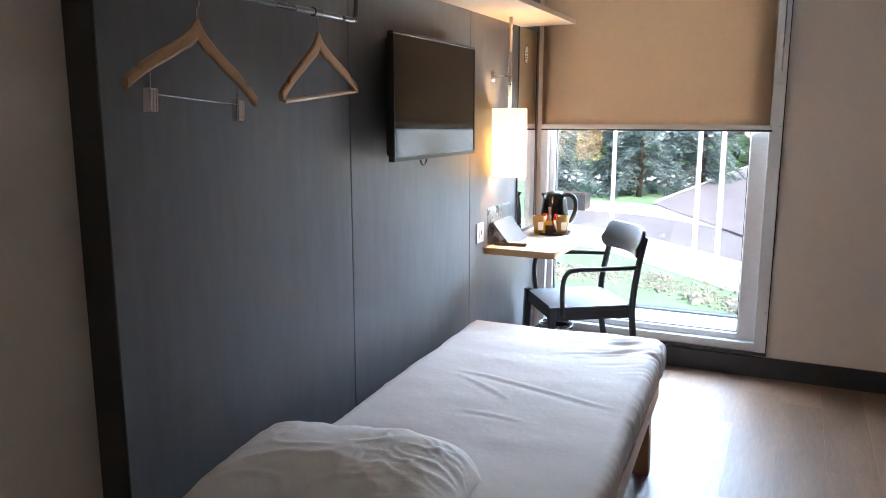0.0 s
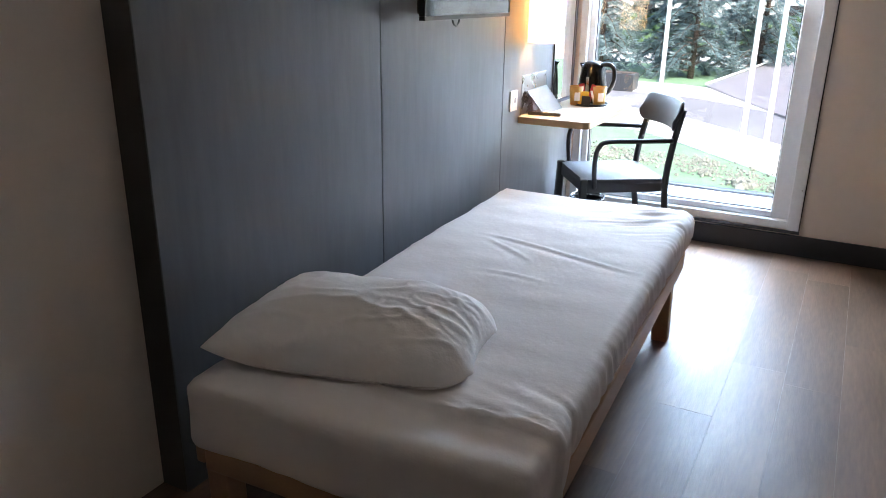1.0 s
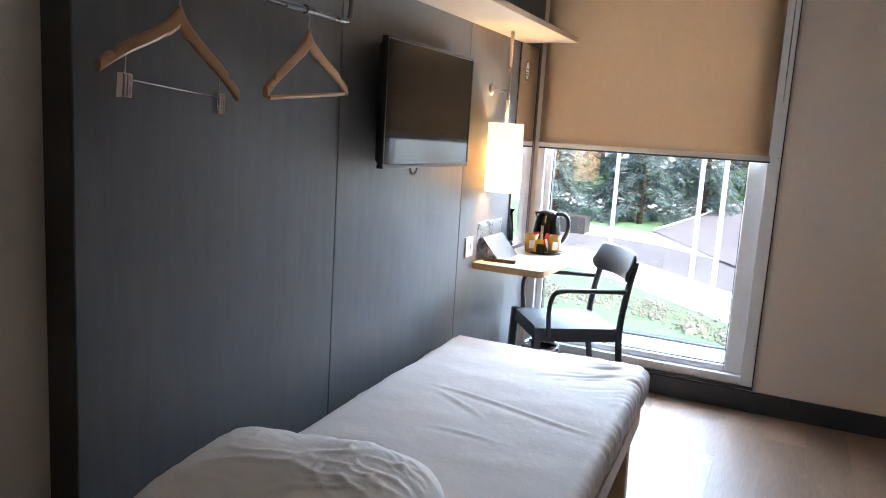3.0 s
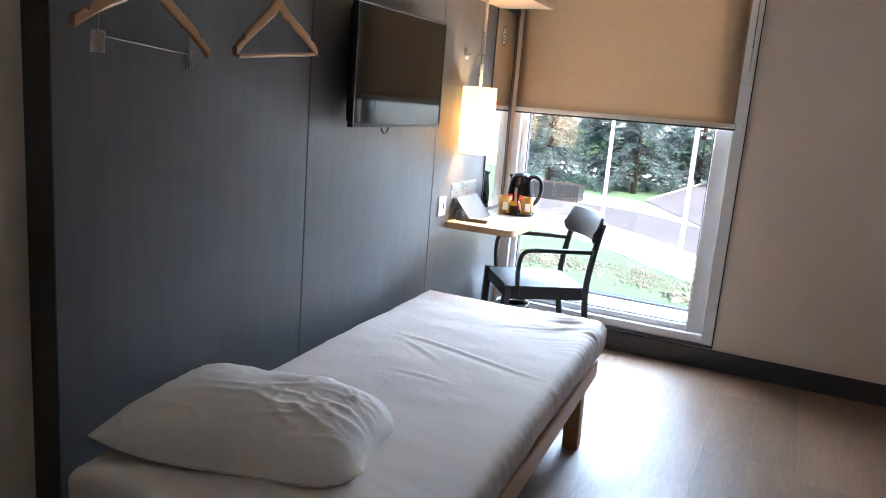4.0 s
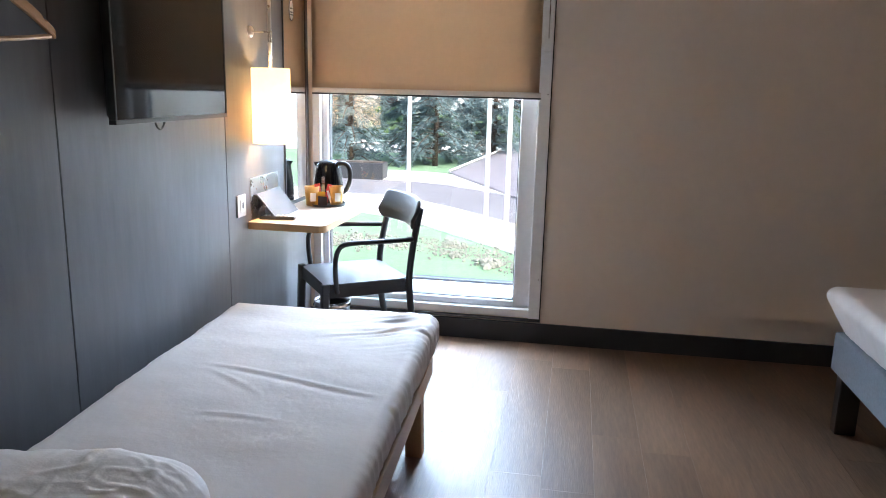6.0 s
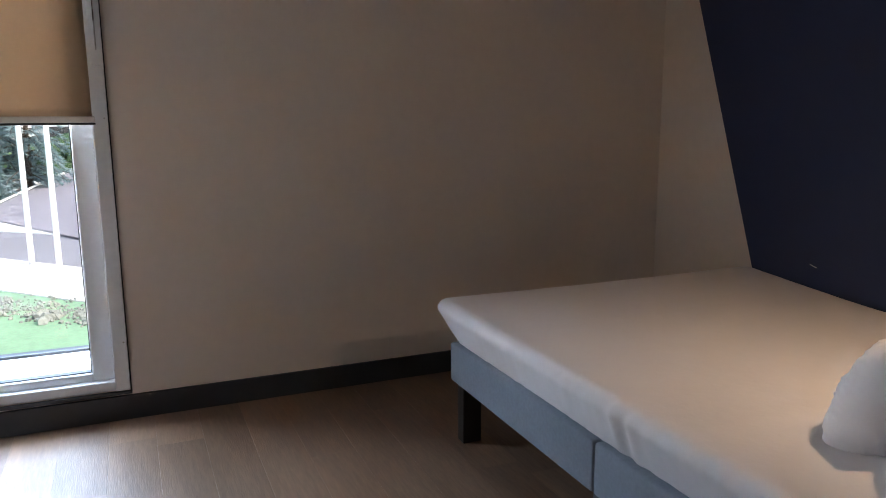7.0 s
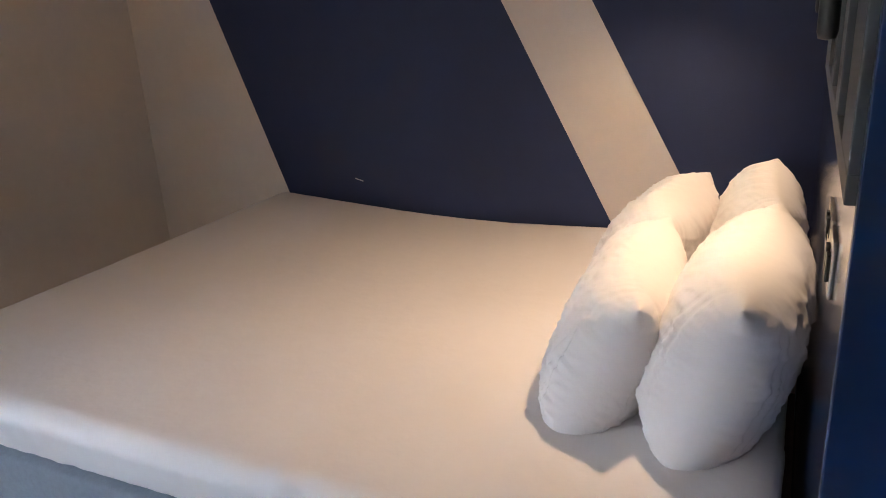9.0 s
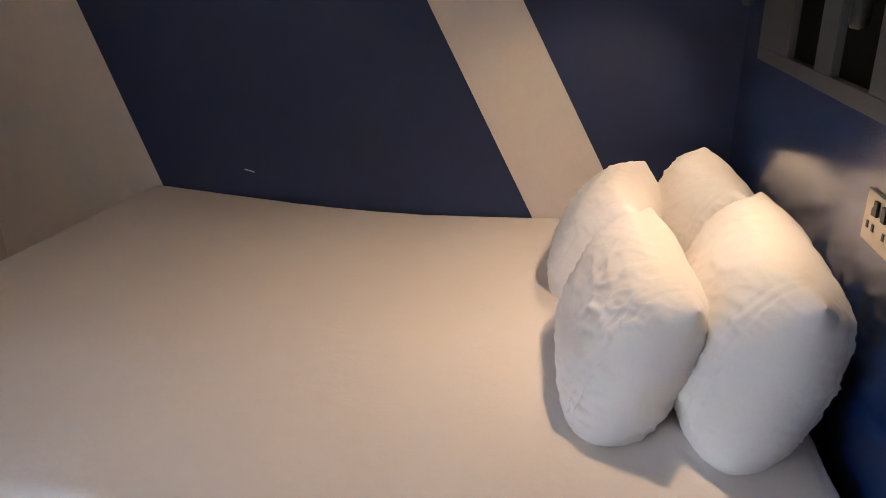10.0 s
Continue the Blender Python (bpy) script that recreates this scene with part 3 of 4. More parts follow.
def double_socket(x0, x1, z0, z1, kind):
    s = thing("wall_socket", ((x0 + x1) / 2, PY, (z0 + z1) / 2), "satin metal double power socket with switches" if kind else "satin metal double light switch", "socket" if kind else "switch")
    pl = part("plate", box(x0, x1, PY, PY + 0.006, z0, z1, 0.002), M_SOCKET, s)
    mid = (x0 + x1) / 2
    for sx in ((x0 + mid) / 2, (x1 + mid) / 2):
        if kind:
            part("rocker", box(sx - 0.008 + (0.018 if sx < mid else -0.018), sx + 0.008 + (0.018 if sx < mid else -0.018), PY + 0.005, PY + 0.011, z1 - 0.035, z1 - 0.010, 0.001), M_BLACK, pl)
            for dx, dz in ((0, 0.012), (-0.012, -0.012), (0.012, -0.012)):
                part("pin_slot", box(sx + dx - 0.004, sx + dx + 0.004, PY + 0.0055, PY + 0.0075, (z0 + z1) / 2 + dz - 0.007, (z0 + z1) / 2 + dz + 0.005), M_BLACK, pl)
        else:
            part("rocker", box(sx - 0.012, sx + 0.012, PY + 0.005, PY + 0.012, (z0 + z1) / 2 - 0.02, (z0 + z1) / 2 + 0.02, 0.002), M_BLACK, pl)
    return s


double_socket(2.925, 3.068, 0.958, 1.044, 1)
double_socket(2.828, 2.914, 0.955, 1.041, 0)


def reading_light(x):
    s = thing("reading_light", (x, PY, 1.40), "black swivelling reading light on a chrome stem", "lamp", "reading lights")
    part("mount", turn(lathe([(0, 0), (0.028, 0), (0.028, 0.012), (0, 0.014)], 0, 0, 20), pose(x, PY + 0.012, 1.40, -90, 0, 0)), M_CHROME, s)
    part("arm_body", lathe([(0, 1.285), (0.014, 1.288), (0.017, 1.30), (0.017, 1.44), (0.012, 1.455), (0, 1.456)], x + 0.05, PY + 0.034, 16), M_BLACK, s, "black folded lamp arm", True)
    part("stem", tube(smooth_line([(x, PY + 0.02, 1.40), (x, PY + 0.07, 1.43), (x, PY + 0.15, 1.575)]), 0.006, 8), M_CHROME, s)
    part("head", turn(lathe([(0.012, 0.03), (0.026, 0.02), (0.028, -0.03), (0.025, -0.03), (0.022, 0.0), (0, 0.005)], 0, 0, 20), pose(x, PY + 0.17, 1.57, 30, 0, 0)), M_BLACK, s)
    return s


reading_light(3.125)
reading_light(4.10)

latch = thing("latch_plate", (PX, 1.52, 1.1), "small steel latch plate on the partition edge", "latch")
part("plate", box(PX - 0.004, PX, 1.505, 1.53, 1.05, 1.13, 0.001), M_BLACK, latch)
part("bolt", box(PX - 0.010, PX - 0.003, 1.511, 1.524, 1.075, 1.105, 0.002), M_CHROME, latch)

# ---- television ----
tv = thing("television", (0.08, 2.92, 1.5), "black flat television on a wall bracket", "television")
T0, T1, TZ0, TZ1 = 2.553, 3.305, 1.263, 1.730
part("back_shell", box(0.045, 0.072, T0 + 0.02, T1 - 0.02, TZ0 + 0.02, TZ1 - 0.02, 0.01), M_BLACK, tv)
bm = box(0.068, 0.094, T0, T1, TZ0, TZ0 + 0.016, 0.002)
box(0.068, 0.094, T0, T1, TZ1 - 0.009, TZ1, 0.002, bm=bm)
box(0.068, 0.094, T0, T0 + 0.009, TZ0 + 0.016, TZ1 - 0.009, 0.002, bm=bm)
box(0.068, 0.094, T1 - 0.009, T1, TZ0 + 0.016, TZ1 - 0.009, 0.002, bm=bm)
part("bezel", bm, M_BLACK, tv)
part("screen", box(0.070, 0.091, T0 + 0.009, T1 - 0.009, TZ0 + 0.016, TZ1 - 0.009), M_SCREEN, tv, "glossy black screen")
part("bracket", box(0.0, 0.046, 2.80, 3.04, 1.38, 1.62, 0.004), M_BLACK, tv)
part("cable_loop", tube(smooth_line([(0.05, 2.84, 1.275), (0.055, 2.845, 1.245), (0.055, 2.87, 1.235), (0.05, 2.90, 1.25), (0.05, 2.905, 1.275)]), 0.004, 8), M_BLACK, tv)

# ---- shelf, rail and hangers ----
shelf = thing("wall_shelf", (0.15, 2.8, 1.9), "long pale maple wall shelf", "shelf")
part("board", box(0.0, 0.30, 1.368, 4.175, 1.912, 1.937, 0.002), M_SHELF, shelf)
part("front_edge", box(0.30, 0.304, 1.368, 4.175, 1.912, 1.937, 0.001), M_SHELF, shelf)

rail = thing("clothes_rail", (0.1, 1.85, 1.75), "bent dark steel clothes rail under the shelf", "rail")
part("bar", tube(smooth_line([(0.10, 1.40, 1.912), (0.10, 1.40, 1.79), (0.10, 1.405, 1.75), (0.10, 1.44, 1.733), (0.10, 1.60, 1.732), (0.10, 1.95, 1.732), (0.10, 2.25, 1.732), (0.10, 2.288, 1.74), (0.10, 2.300, 1.79), (0.10, 2.300, 1.912)], 6), 0.0085, 12), M_RAIL, rail, "", True)


def hanger(y, z, tilt, clips, bar, lean=0.0):
    """A beech hanger; its hook hangs in a ring on the rail."""
    h = thing("coat_hanger", (0.10, y, z), "beech coat hanger with trouser clips" if clips else "beech coat hanger with a wooden trouser bar", "hanger", "coat hangers")
    rot = Matrix.Translation((0.10, y, z + 0.06)) @ Euler((radians(lean), 0, radians(tilt))).to_matrix().to_4x4() @ Matrix.Translation((-0.10, -y, -z - 0.06))
    half = 0.222
    for sgn in (-1, 1):
        b, rings = bmesh.new(), []
        for i in range(25):
            s = i / 24
            drop = 0.150 * s + 0.004 * math.sin(s * 2 * math.pi) - 0.012 * max(0, 1 - s / 0.12)
            thick = 0.036 + 0.016 * max(0, 1 - s / 0.2) - 0.008 * s
            if 0.80 < s < 0.86:
                drop, thick = drop + 0.009, thick - 0.009
            wd = 0.012 + 0.004 * s
            rings.append([b.verts.new((0.10 + dx * wd / 2, y + sgn * s * half, z - drop - dz * thick)) for dx, dz in ((-0.6, 0), (0.6, 0), (1, 0.2), (1, 0.8), (0.6, 1), (-0.6, 1), (-1, 0.8), (-1, 0.2))])
        for a, c in zip(rings, rings[1:]):
            for k in range(8):
                b.faces.new((a[k], a[(k + 1) % 8], c[(k + 1) % 8], c[k]))
        b.faces.new(rings[0])
        b.faces.new(rings[-1][::-1])
        bmesh.ops.recalc_face_normals(b, faces=b.faces)
        part("arm", turn(b, rot), M_HANGER, h)
    part("hook", turn(tube(smooth_line([(0.10, y, z - 0.004), (0.10, y, z + 0.03), (0.10, y + 0.008, z + 0.045), (0.10, y, z + 0.058)]), 0.0022, 6), rot), M_CHROME, h)
    part("ring_sleeve", tube([(0.10, y - 0.018, 1.732), (0.10, y + 0.018, 1.732)], 0.0135, 12), M_BLACK, h, "black anti-theft ring")
    if bar:
        part("trouser_bar", turn(tube([(0.10, y - half + 0.015, z - 0.178), (0.10, y + half - 0.015, z - 0.172)], 0.0065, 8), rot), M_HANGER, h)
    if clips:
        crod = part("clip_rod", turn(tube([(0.10, y - 0.154, z - 0.180), (0.10, y + 0.154, z - 0.180)], 0.0018, 6), rot), M_CHROME, h)
        for sy in (-0.151, 0.151):
            part("rod_end", turn(tube([(0.10, y + sy, z - 0.13), (0.10, y + sy, z - 0.182)], 0.0016, 6), rot), M_CHROME, h)
            c = box(0.090, 0.110, y + sy - 0.013, y + sy + 0.013, z - 0.222, z - 0.168, 0.002)
            for q in (-0.008, 0, 0.008):
                box(0.110, 0.113, y + sy + q - 0.002, y + sy + q + 0.002, z - 0.218, z - 0.172, bm=c)
            part("clip", turn(c, rot), M_CHROME, crod, "ribbed chrome clip")
    return h


hanger(1.580, 1.648, 2, True, False, -4.0)
hanger(2.075, 1.664, 4, False, True, 4.5)

# ---- desk corner ----
desk = thing("wall_desk", (0.16, 4.1, 0.765), "small wall-hung desk with pale top and plywood edge", "desk")
out = rounded_rect(0.0, 0.372, 3.665, 4.478, 0.035)
out = [(x, y) if x > 0.04 else (0.002, y) for x, y in out]
part("core", prism(out, 0.731, 0.762), M_DESKEDGE, desk, "warm plywood edge")
part("desktop", prism(out, 0.762, 0.7655), M_DESK, desk, "pale laminate top")

mirror = thing("wall_mirror", (0.004, 4.31, 1.3), "narrow frameless wall mirror beside the window", "mirror")
part("backing", box(0.001, 0.006, 4.13, 4.425, 0.79, 1.911), M_BLACK, mirror)
part("glass", box(0.006, 0.010, 4.13, 4.425, 0.79, 1.911), M_MIRROR, mirror)
part("edge_strip", box(0.001, 0.012, 4.425, 4.432, 0.79, 1.911), M_BROWN, mirror)
b = lathe([(0, 0), (0.036, 0), (0.036, 0.0012), (0, 0.0012)], 0, 0, 28)
stick = part("sticker", turn(b, pose(0.0102, 4.235, 1.77, 0, 90, 0) @ Matrix.Diagonal((1.5, 0.8, 1, 1))), M_PAPER, mirror, "white oval sticker")
b = lathe([(0.032, 0), (0.036, 0), (0.036, 0.0016), (0.032, 0.0016)], 0, 0, 28)
part("sticker_rim", turn(b, pose(0.0103, 4.235, 1.77, 0, 90, 0) @ Matrix.Diagonal((1.5, 0.8, 1, 1))), M_BLACK, mirror)
for z in (1.775, 1.757, 1.744):
    part("sticker_print", box(0.0114, 0.0122, 4.220, 4.250, z, z + 0.006), M_BLACK, stick)

pend = thing("hanging_lamp", (0.095, 3.75, 1.46), "lit cylinder lamp with cream shade on a steel rod", "lamp")
part("shade", lathe([(0.085, 1.128), (0.088, 1.128), (0.088, 1.468), (0.085, 1.468), (0.085, 1.128)], 0.095, 3.75, 40), M_SHADE, pend, "glowing cream fabric shade", True)
part("shade_spider", tube([(0.012, 3.75, 1.455), (0.178, 3.75, 1.455)], 0.003, 6), M_STEEL, pend)
part("rod", tube([(0.095, 3.75, 1.44), (0.095, 3.75, 1.912)], 0.009, 12), M_STEEL, pend, "", True)
part("stay", tube([(0.0, 3.75, 1.628), (0.095, 3.75, 1.628)], 0.004, 8), M_STEEL, pend)
part("wall_rose", turn(lathe([(0, 0), (0.026, 0), (0.026, 0.006), (0.018, 0.012), (0, 0.013)], 0, 0, 24), pose(0.0, 3.75, 1.628, 0, 90, 0)), M_STEEL, pend)

sw = thing("wall_switch", (0.0, 3.595, 0.85), "satin metal switch plate with a card slot", "switch")
part("plate", box(0.0, 0.007, 3.552, 3.638, 0.802, 0.902, 0.002), M_SOCKET, sw)
part("insert", box(0.006, 0.010, 3.578, 3.618, 0.826, 0.880, 0.002), M_PAPER, sw)
part("rocker", box(0.009, 0.012, 3.594, 3.604, 0.84, 0.868, 0.001), M_BLACK, sw)

plate = thing("steel_plate", (0.0, 3.87, 0.87), "brushed steel back plate above the desk", "plate")
psheet = part("sheet", box(0.0, 0.003, 3.70, 4.03, 0.755, 0.965, 0.001), M_STEEL, plate)
for y in (3.72, 4.01):
    part("screw", turn(lathe([(0, 0), (0.006, 0), (0.005, 0.002), (0, 0.003)], 0, 0, 10), pose(0.003, y, 0.945, 0, 90, 0)), M_CHROME, psheet)

card = thing("leaning_card", (0.06, 3.9, 0.765), "taupe information card leaning against the wall", "card")
b = box(-0.0015, 0.0015, -0.15, 0.15, 0, 0.155)
part("sheet", turn(b, pose(0.105, 3.90, 0.767, 0, -40, 2)), M_CARDBACK, card)

remote = thing("remote_control", (0.09, 3.78, 0.767), "black television remote control", "remote control")
rm = pose(0.105, 3.77, 0.7655, 0, 0, 8)
rbody = part("body", turn(box(-0.085, 0.085, -0.021, 0.021, 0, 0.018, 0.006), rm), M_BLACK, remote)
for i in range(7):
    for j in range(3):
        part("key", turn(box(-0.062 + i * 0.019, -0.051 + i * 0.019, -0.014 + j * 0.011, -0.007 + j * 0.011, 0.017, 0.0205, 0.001, 1), rm), M_STEEL, rbody)

tray = thing("serving_tray", (0.18, 4.27, 0.767), "round black serving tray on the desk", "tray")
part("dish", lathe([(0, 0.7655), (0.098, 0.7655), (0.106, 0.779), (0.102, 0.779), (0.096, 0.7705), (0, 0.7705)], 0.18, 4.27, 40), M_BLACK, tray, "", True)


def cup(x, y, m, label):
    c = thing("tumbler", (x, y, 0.771), label, "cup", "cups on the tray")
    cw = part("cup_wall", lathe([(0.0, 0.771), (0.031, 0.771), (0.040, 0.873), (0.038, 0.873), (0.030, 0.775), (0, 0.775)], x, y, 24), m, c, "", True)
    part("print", turn(box(0.0, 0.0016, -0.015, 0.015, 0.025, 0.07), Matrix.Translation((x, y, 0.771)) @ pose(0.0, 0, 0, 0, 0, -62) @ pose(0.0360, 0, 0, 0, 4, 0)), M_PAPER, cw, "pale printed label")
    return c


cup(0.120, 4.205, M_ORANGE, "amber paper cup with a printed label")
cup(0.242, 4.245, M_ORANGE, "amber paper cup holding sugar sticks")


def sachet(x, y, z, rot, size, m, label):
    b = box(-size[0] / 2, size[0] / 2, -0.003, 0.003, 0, size[1], 0.002, 1)
    for v in b.verts:
        v.co.y *= 1.6 if 0.2 * size[1] < v.co.z < 0.8 * size[1] else 0.5
    return tagged(part("sachet", turn(b, pose(x, y, z, *rot)), m), label, "sachet", "drink sachets")


sachet(0.170, 4.19, 0.772, (-8, 0, 20), (0.055, 0.075), M_YELLOW, "yellow drink sachet on the tray")
sachet(0.188, 4.175, 0.772, (-14, 6, 35), (0.05, 0.052), M_BROWN, "dark brown coffee sachet on the tray")
sachet(0.155, 4.225, 0.79, (-4, -8, 15), (0.03, 0.095), M_RED, "red drink sachet on the tray")
sachet(0.190, 4.215, 0.787, (-4, 14, 10), (0.022, 0.10), M_RED, "red drink sachet on the tray")
sachet(0.235, 4.235, 0.785, (10, 24, 30), (0.012, 0.075), M_PAPER, "white sugar stick in the cup")
sachet(0.22, 4.225, 0.785, (6, -18, 30), (0.012, 0.07), M_PAPER, "white sugar stick in the cup")

kettle = thing("kettle", (0.155, 4.375, 0.767), "glossy black electric kettle on its base", "kettle")
KX, KY = 0.155, 4.375
part("power_base", lathe([(0, 0.7655), (0.082, 0.7655), (0.084, 0.777), (0.078, 0.783), (0, 0.783)], KX, KY, 36), M_BLACK, kettle, "", True)
kbody = part("body", lathe([(0, 0.784), (0.080, 0.784), (0.083, 0.8), (0.079, 0.875), (0.068, 0.96), (0.060, 0.98), (0.052, 0.987), (0, 0.99)], KX, KY, 40), M_KETTLE, kettle, "", True)
part("lid", lathe([(0, 0.998), (0.03, 0.996), (0.05, 0.989), (0.05, 0.985), (0, 0.985)], KX, KY, 30), M_BLACK, kettle, "", True)
bm = bmesh.new()
sp = [(-0.085, 0, 0.983), (-0.05, 0.028, 0.987), (-0.05, -0.028, 0.987), (-0.05, 0.02, 0.93), (-0.05, -0.02, 0.93)]
vs = [bm.verts.new((KX + x, KY + y, z)) for x, y, z in sp]
for f in ((0, 1, 2), (0, 3, 1), (0, 2, 4), (0, 4, 3), (1, 3, 4, 2)):
    bm.faces.new([vs[i] for i in f])
part("spout", bm, M_KETTLE, kbody)
part("handle", tube(smooth_line([(KX + 0.045, KY - 0.01, 0.977), (KX + 0.095, KY - 0.02, 0.983), (KX + 0.128, KY - 0.03, 0.96), (KX + 0.132, KY - 0.03, 0.9), (KX + 0.108, KY - 0.025, 0.84), (KX + 0.074, KY - 0.018, 0.82)]), 0.0125, 12), M_BLACK, kettle, "", True)
part("steel_band", box(KX - 0.012, KX + 0.006, KY - 0.084, KY - 0.078, 0.815, 0.915, 0.002), M_STEEL, kbody, "clear water gauge")


def armchair(cx, cy, angle):
    """A moulded armchair that faces its own -y."""
    c = thing("armchair", (cx, cy, 0), "charcoal moulded plastic armchair drawn up to the desk", "chair")
    m = pose(cx, cy, 0, 0, 0, angle)
    o = rounded_rect(-0.225, 0.225, -0.225, 0.215, 0.03)
    b = prism(o, 0.425, 0.446, 0.006)
    part("seat", turn(b, m), M_CHAIR, c)
    b = box(-0.225, 0.225, -0.225, -0.205, 0.375, 0.425, 0.003)
    box(-0.225, 0.225, 0.20, 0.22, 0.375, 0.425, 0.003, bm=b)
    box(-0.225, -0.205, -0.205, 0.20, 0.375, 0.425, 0.003, bm=b)
    box(0.205, 0.225, -0.205, 0.20, 0.375, 0.425, 0.003, bm=b)
    part("apron", turn(b, m), M_CHAIR, c)
    for sx in (-1, 1):
        b = box(sx * 0.222 - 0.02, sx * 0.222 + 0.02, -0.242, -0.202, 0.0, 0.452, 0.008)
        for v in b.verts:
            v.co.x += sx * 0.012 * (1 - v.co.z / 0.45)
            v.co.y -= 0.012 * (1 - v.co.z / 0.45)
        part("front_leg", turn(b, m), M_CHAIR, c)
        part("rear_leg", turn(tube(smooth_line([(sx * 0.235, 0.285, 0.0), (sx * 0.228, 0.235, 0.25), (sx * 0.222, 0.222, 0.44), (sx * 0.215, 0.245, 0.62), (sx * 0.205, 0.285, 0.80)]), 0.018, 10), m), M_CHAIR, c, "", True)
        part("armrest", turn(tube(smooth_line([(sx * 0.232, -0.165, 0.40), (sx * 0.250, -0.178, 0.54), (sx * 0.258, -0.165, 0.622), (sx * 0.258, -0.115, 0.650), (sx * 0.252, 0.05, 0.650), (sx * 0.225, 0.238, 0.645)]), 0.0125, 10), m), M_CHAIR, c, "", True)
    b = bmesh.new()
    rings = []
    for i in range(41):
        s = math.sin((-1 + 2 * i / 40) * math.pi / 2)
        x, y = s * 0.236, 0.300 - 0.055 * s * s
        over = max(0, (abs(s) - 0.86) / 0.14)
        rr = 0.077 * (0.35 + 0.65 * max(0, 1 - over ** 2) ** 0.5)
        rings.append([b.verts.new((x, y + dy + 0.02 * dz, 0.768 + dz * rr)) for dy, dz in ((-0.009, -0.9), (-0.011, 0), (-0.009, 0.9), (0, 1), (0.009, 0.9), (0.011, 0), (0.009, -0.9), (0, -1))])
    for a, d in zip(rings, rings[1:]):
        for k in range(8):
            b.faces.new((a[k], a[(k + 1) % 8], d[(k + 1) % 8], d[k]))
    b.faces.new(rings[0])
    b.faces.new(rings[-1])
    bmesh.ops.recalc_face_normals(b, faces=b.faces)
    part("backrest", turn(b, m), M_CHAIR, c, "curved backrest", True)
    return c


armchair(0.380, 4.115, -55)

bin_ob = thing("waste_bin", (0.25, 4.14, 0), "small dark waste bin with a chrome rim", "bin")
part("body", lathe([(0, 0.0), (0.082, 0.0), (0.095, 0.255), (0.092, 0.255), (0.079, 0.006), (0, 0.006)], 0.25, 4.14, 32), M_BLACK, bin_ob, "", True)
part("rim", lathe([(0.094, 0.25), (0.098, 0.25), (0.099, 0.275), (0.093, 0.275), (0.094, 0.25)], 0.25, 4.14, 32), M_CHROME, bin_ob, "", True)

# ---- outdoors, one storey below ----
G = -3.0
structure("ground", box(-300, 300, 4.9, 600, G - 0.3, G), M_GRASS, "green lawn that reaches the distance", "ground")
structure("ledge", box(-3, 6, L + 0.31, 5.35, 0.0, 0.10, 0.01), M_LEDGE, "white rendered ledge outside the window", "ledge")
structure("ledge_gutter", box(-3, 6, 5.352, 5.42, -0.05, 0.115, 0.01), M_BASE, "dark metal edge of the ledge", "ledge")


def ground_strip(name, y_of, w_of, z, m, label, category):
    b = bmesh.new()
    prev = None
    for i in range(61):
        x = -45 + 1.5 * i
        a = [b.verts.new((x, y_of(x) + s * w_of(x) / 2, zz)) for s, zz in ((-1, G - 0.05), (-1, z), (1, z), (1, G - 0.05))]
        if prev:
            for k in range(3):
                b.faces.new((prev[k], a[k], a[k + 1], prev[k + 1]))
        prev = a
    bmesh.ops.recalc_face_normals(b, faces=b.faces)
    return structure(name, b, m, label, category)


ground_strip("pavement", lambda x: 28.0 - 10 * (1 - math.exp(-max(0, x + 7) ** 2 / 60)), lambda x: 4.2, G + 0.03, M_PAVE, "pale curved concrete path", "pavement")
ground_strip("road", lambda x: 32.6 - 10 * (1 - math.exp(-max(0, x + 7) ** 2 / 60)), lambda x: 7.0, G + 0.015, M_ASPHALT, "grey gravel drive", "road")
ground_strip("pavement_far", lambda x: 37.0 - 8 * (1 - math.exp(-max(0, x + 7) ** 2 / 60)), lambda x: 4.0, G + 0.05, M_PAVE, "pale concrete kerb path", "pavement")

structure("car_park", box(-60, 60, 50, 72, G, G + 0.03), M_PAVE, "pale open yard behind the trees", "pavement")
planter = thing("planter_box", (-8.6, 35.4, G), "dark grey planter box by the path", "planter")
part("trough", box(-10.2, -7.5, 34.9, 35.9, G, G + 0.8, 0.03), M_BASE, planter)
part("soil", box(-10.1, -7.6, 35.0, 35.8, G + 0.8, G + 0.83), M_BARK, planter)

# planted border beside the path
b = bmesh.new()
rng = random.Random(4)
for i in range(2600):
    x = rng.uniform(-6.5, 5.0)
    y = 20.9 - 5 * (1 - math.exp(-max(0, x + 3) ** 2 / 20)) + rng.gauss(0, 0.5)
    r = rng.uniform(0.02, 0.075) * (0.4 + abs(noise.noise(Vector((x * 0.9, y * 0.9, 2)))) * 1.8)
    vs = bmesh.ops.create_icosphere(b, subdivisions=1, radius=r, matrix=Matrix.Translation((x, y, G + r * 0.5)))["verts"]
    for v in vs:
        v.co += Vector((rng.uniform(-1, 1), rng.uniform(-1, 1), rng.uniform(-1, 1))) * r * 0.35
tagged(part("planted_border", b, M_SHRUB), "low mixed shrubs and stones along the path", "shrubs", kind="stuff")

for k, (x, y) in enumerate(((-4.95, 29.2), (-1.42, 25.7), (-0.62, 24.7))):
    p = thing("flagpole", (x, y, G), "white painted flagpole on the lawn", "flagpole", "flagpoles")
    part("pole", tube([(x, y, G), (x, y, 5.5)], 0.085, 12, r_end=0.06), M_POLE, p, "", True)

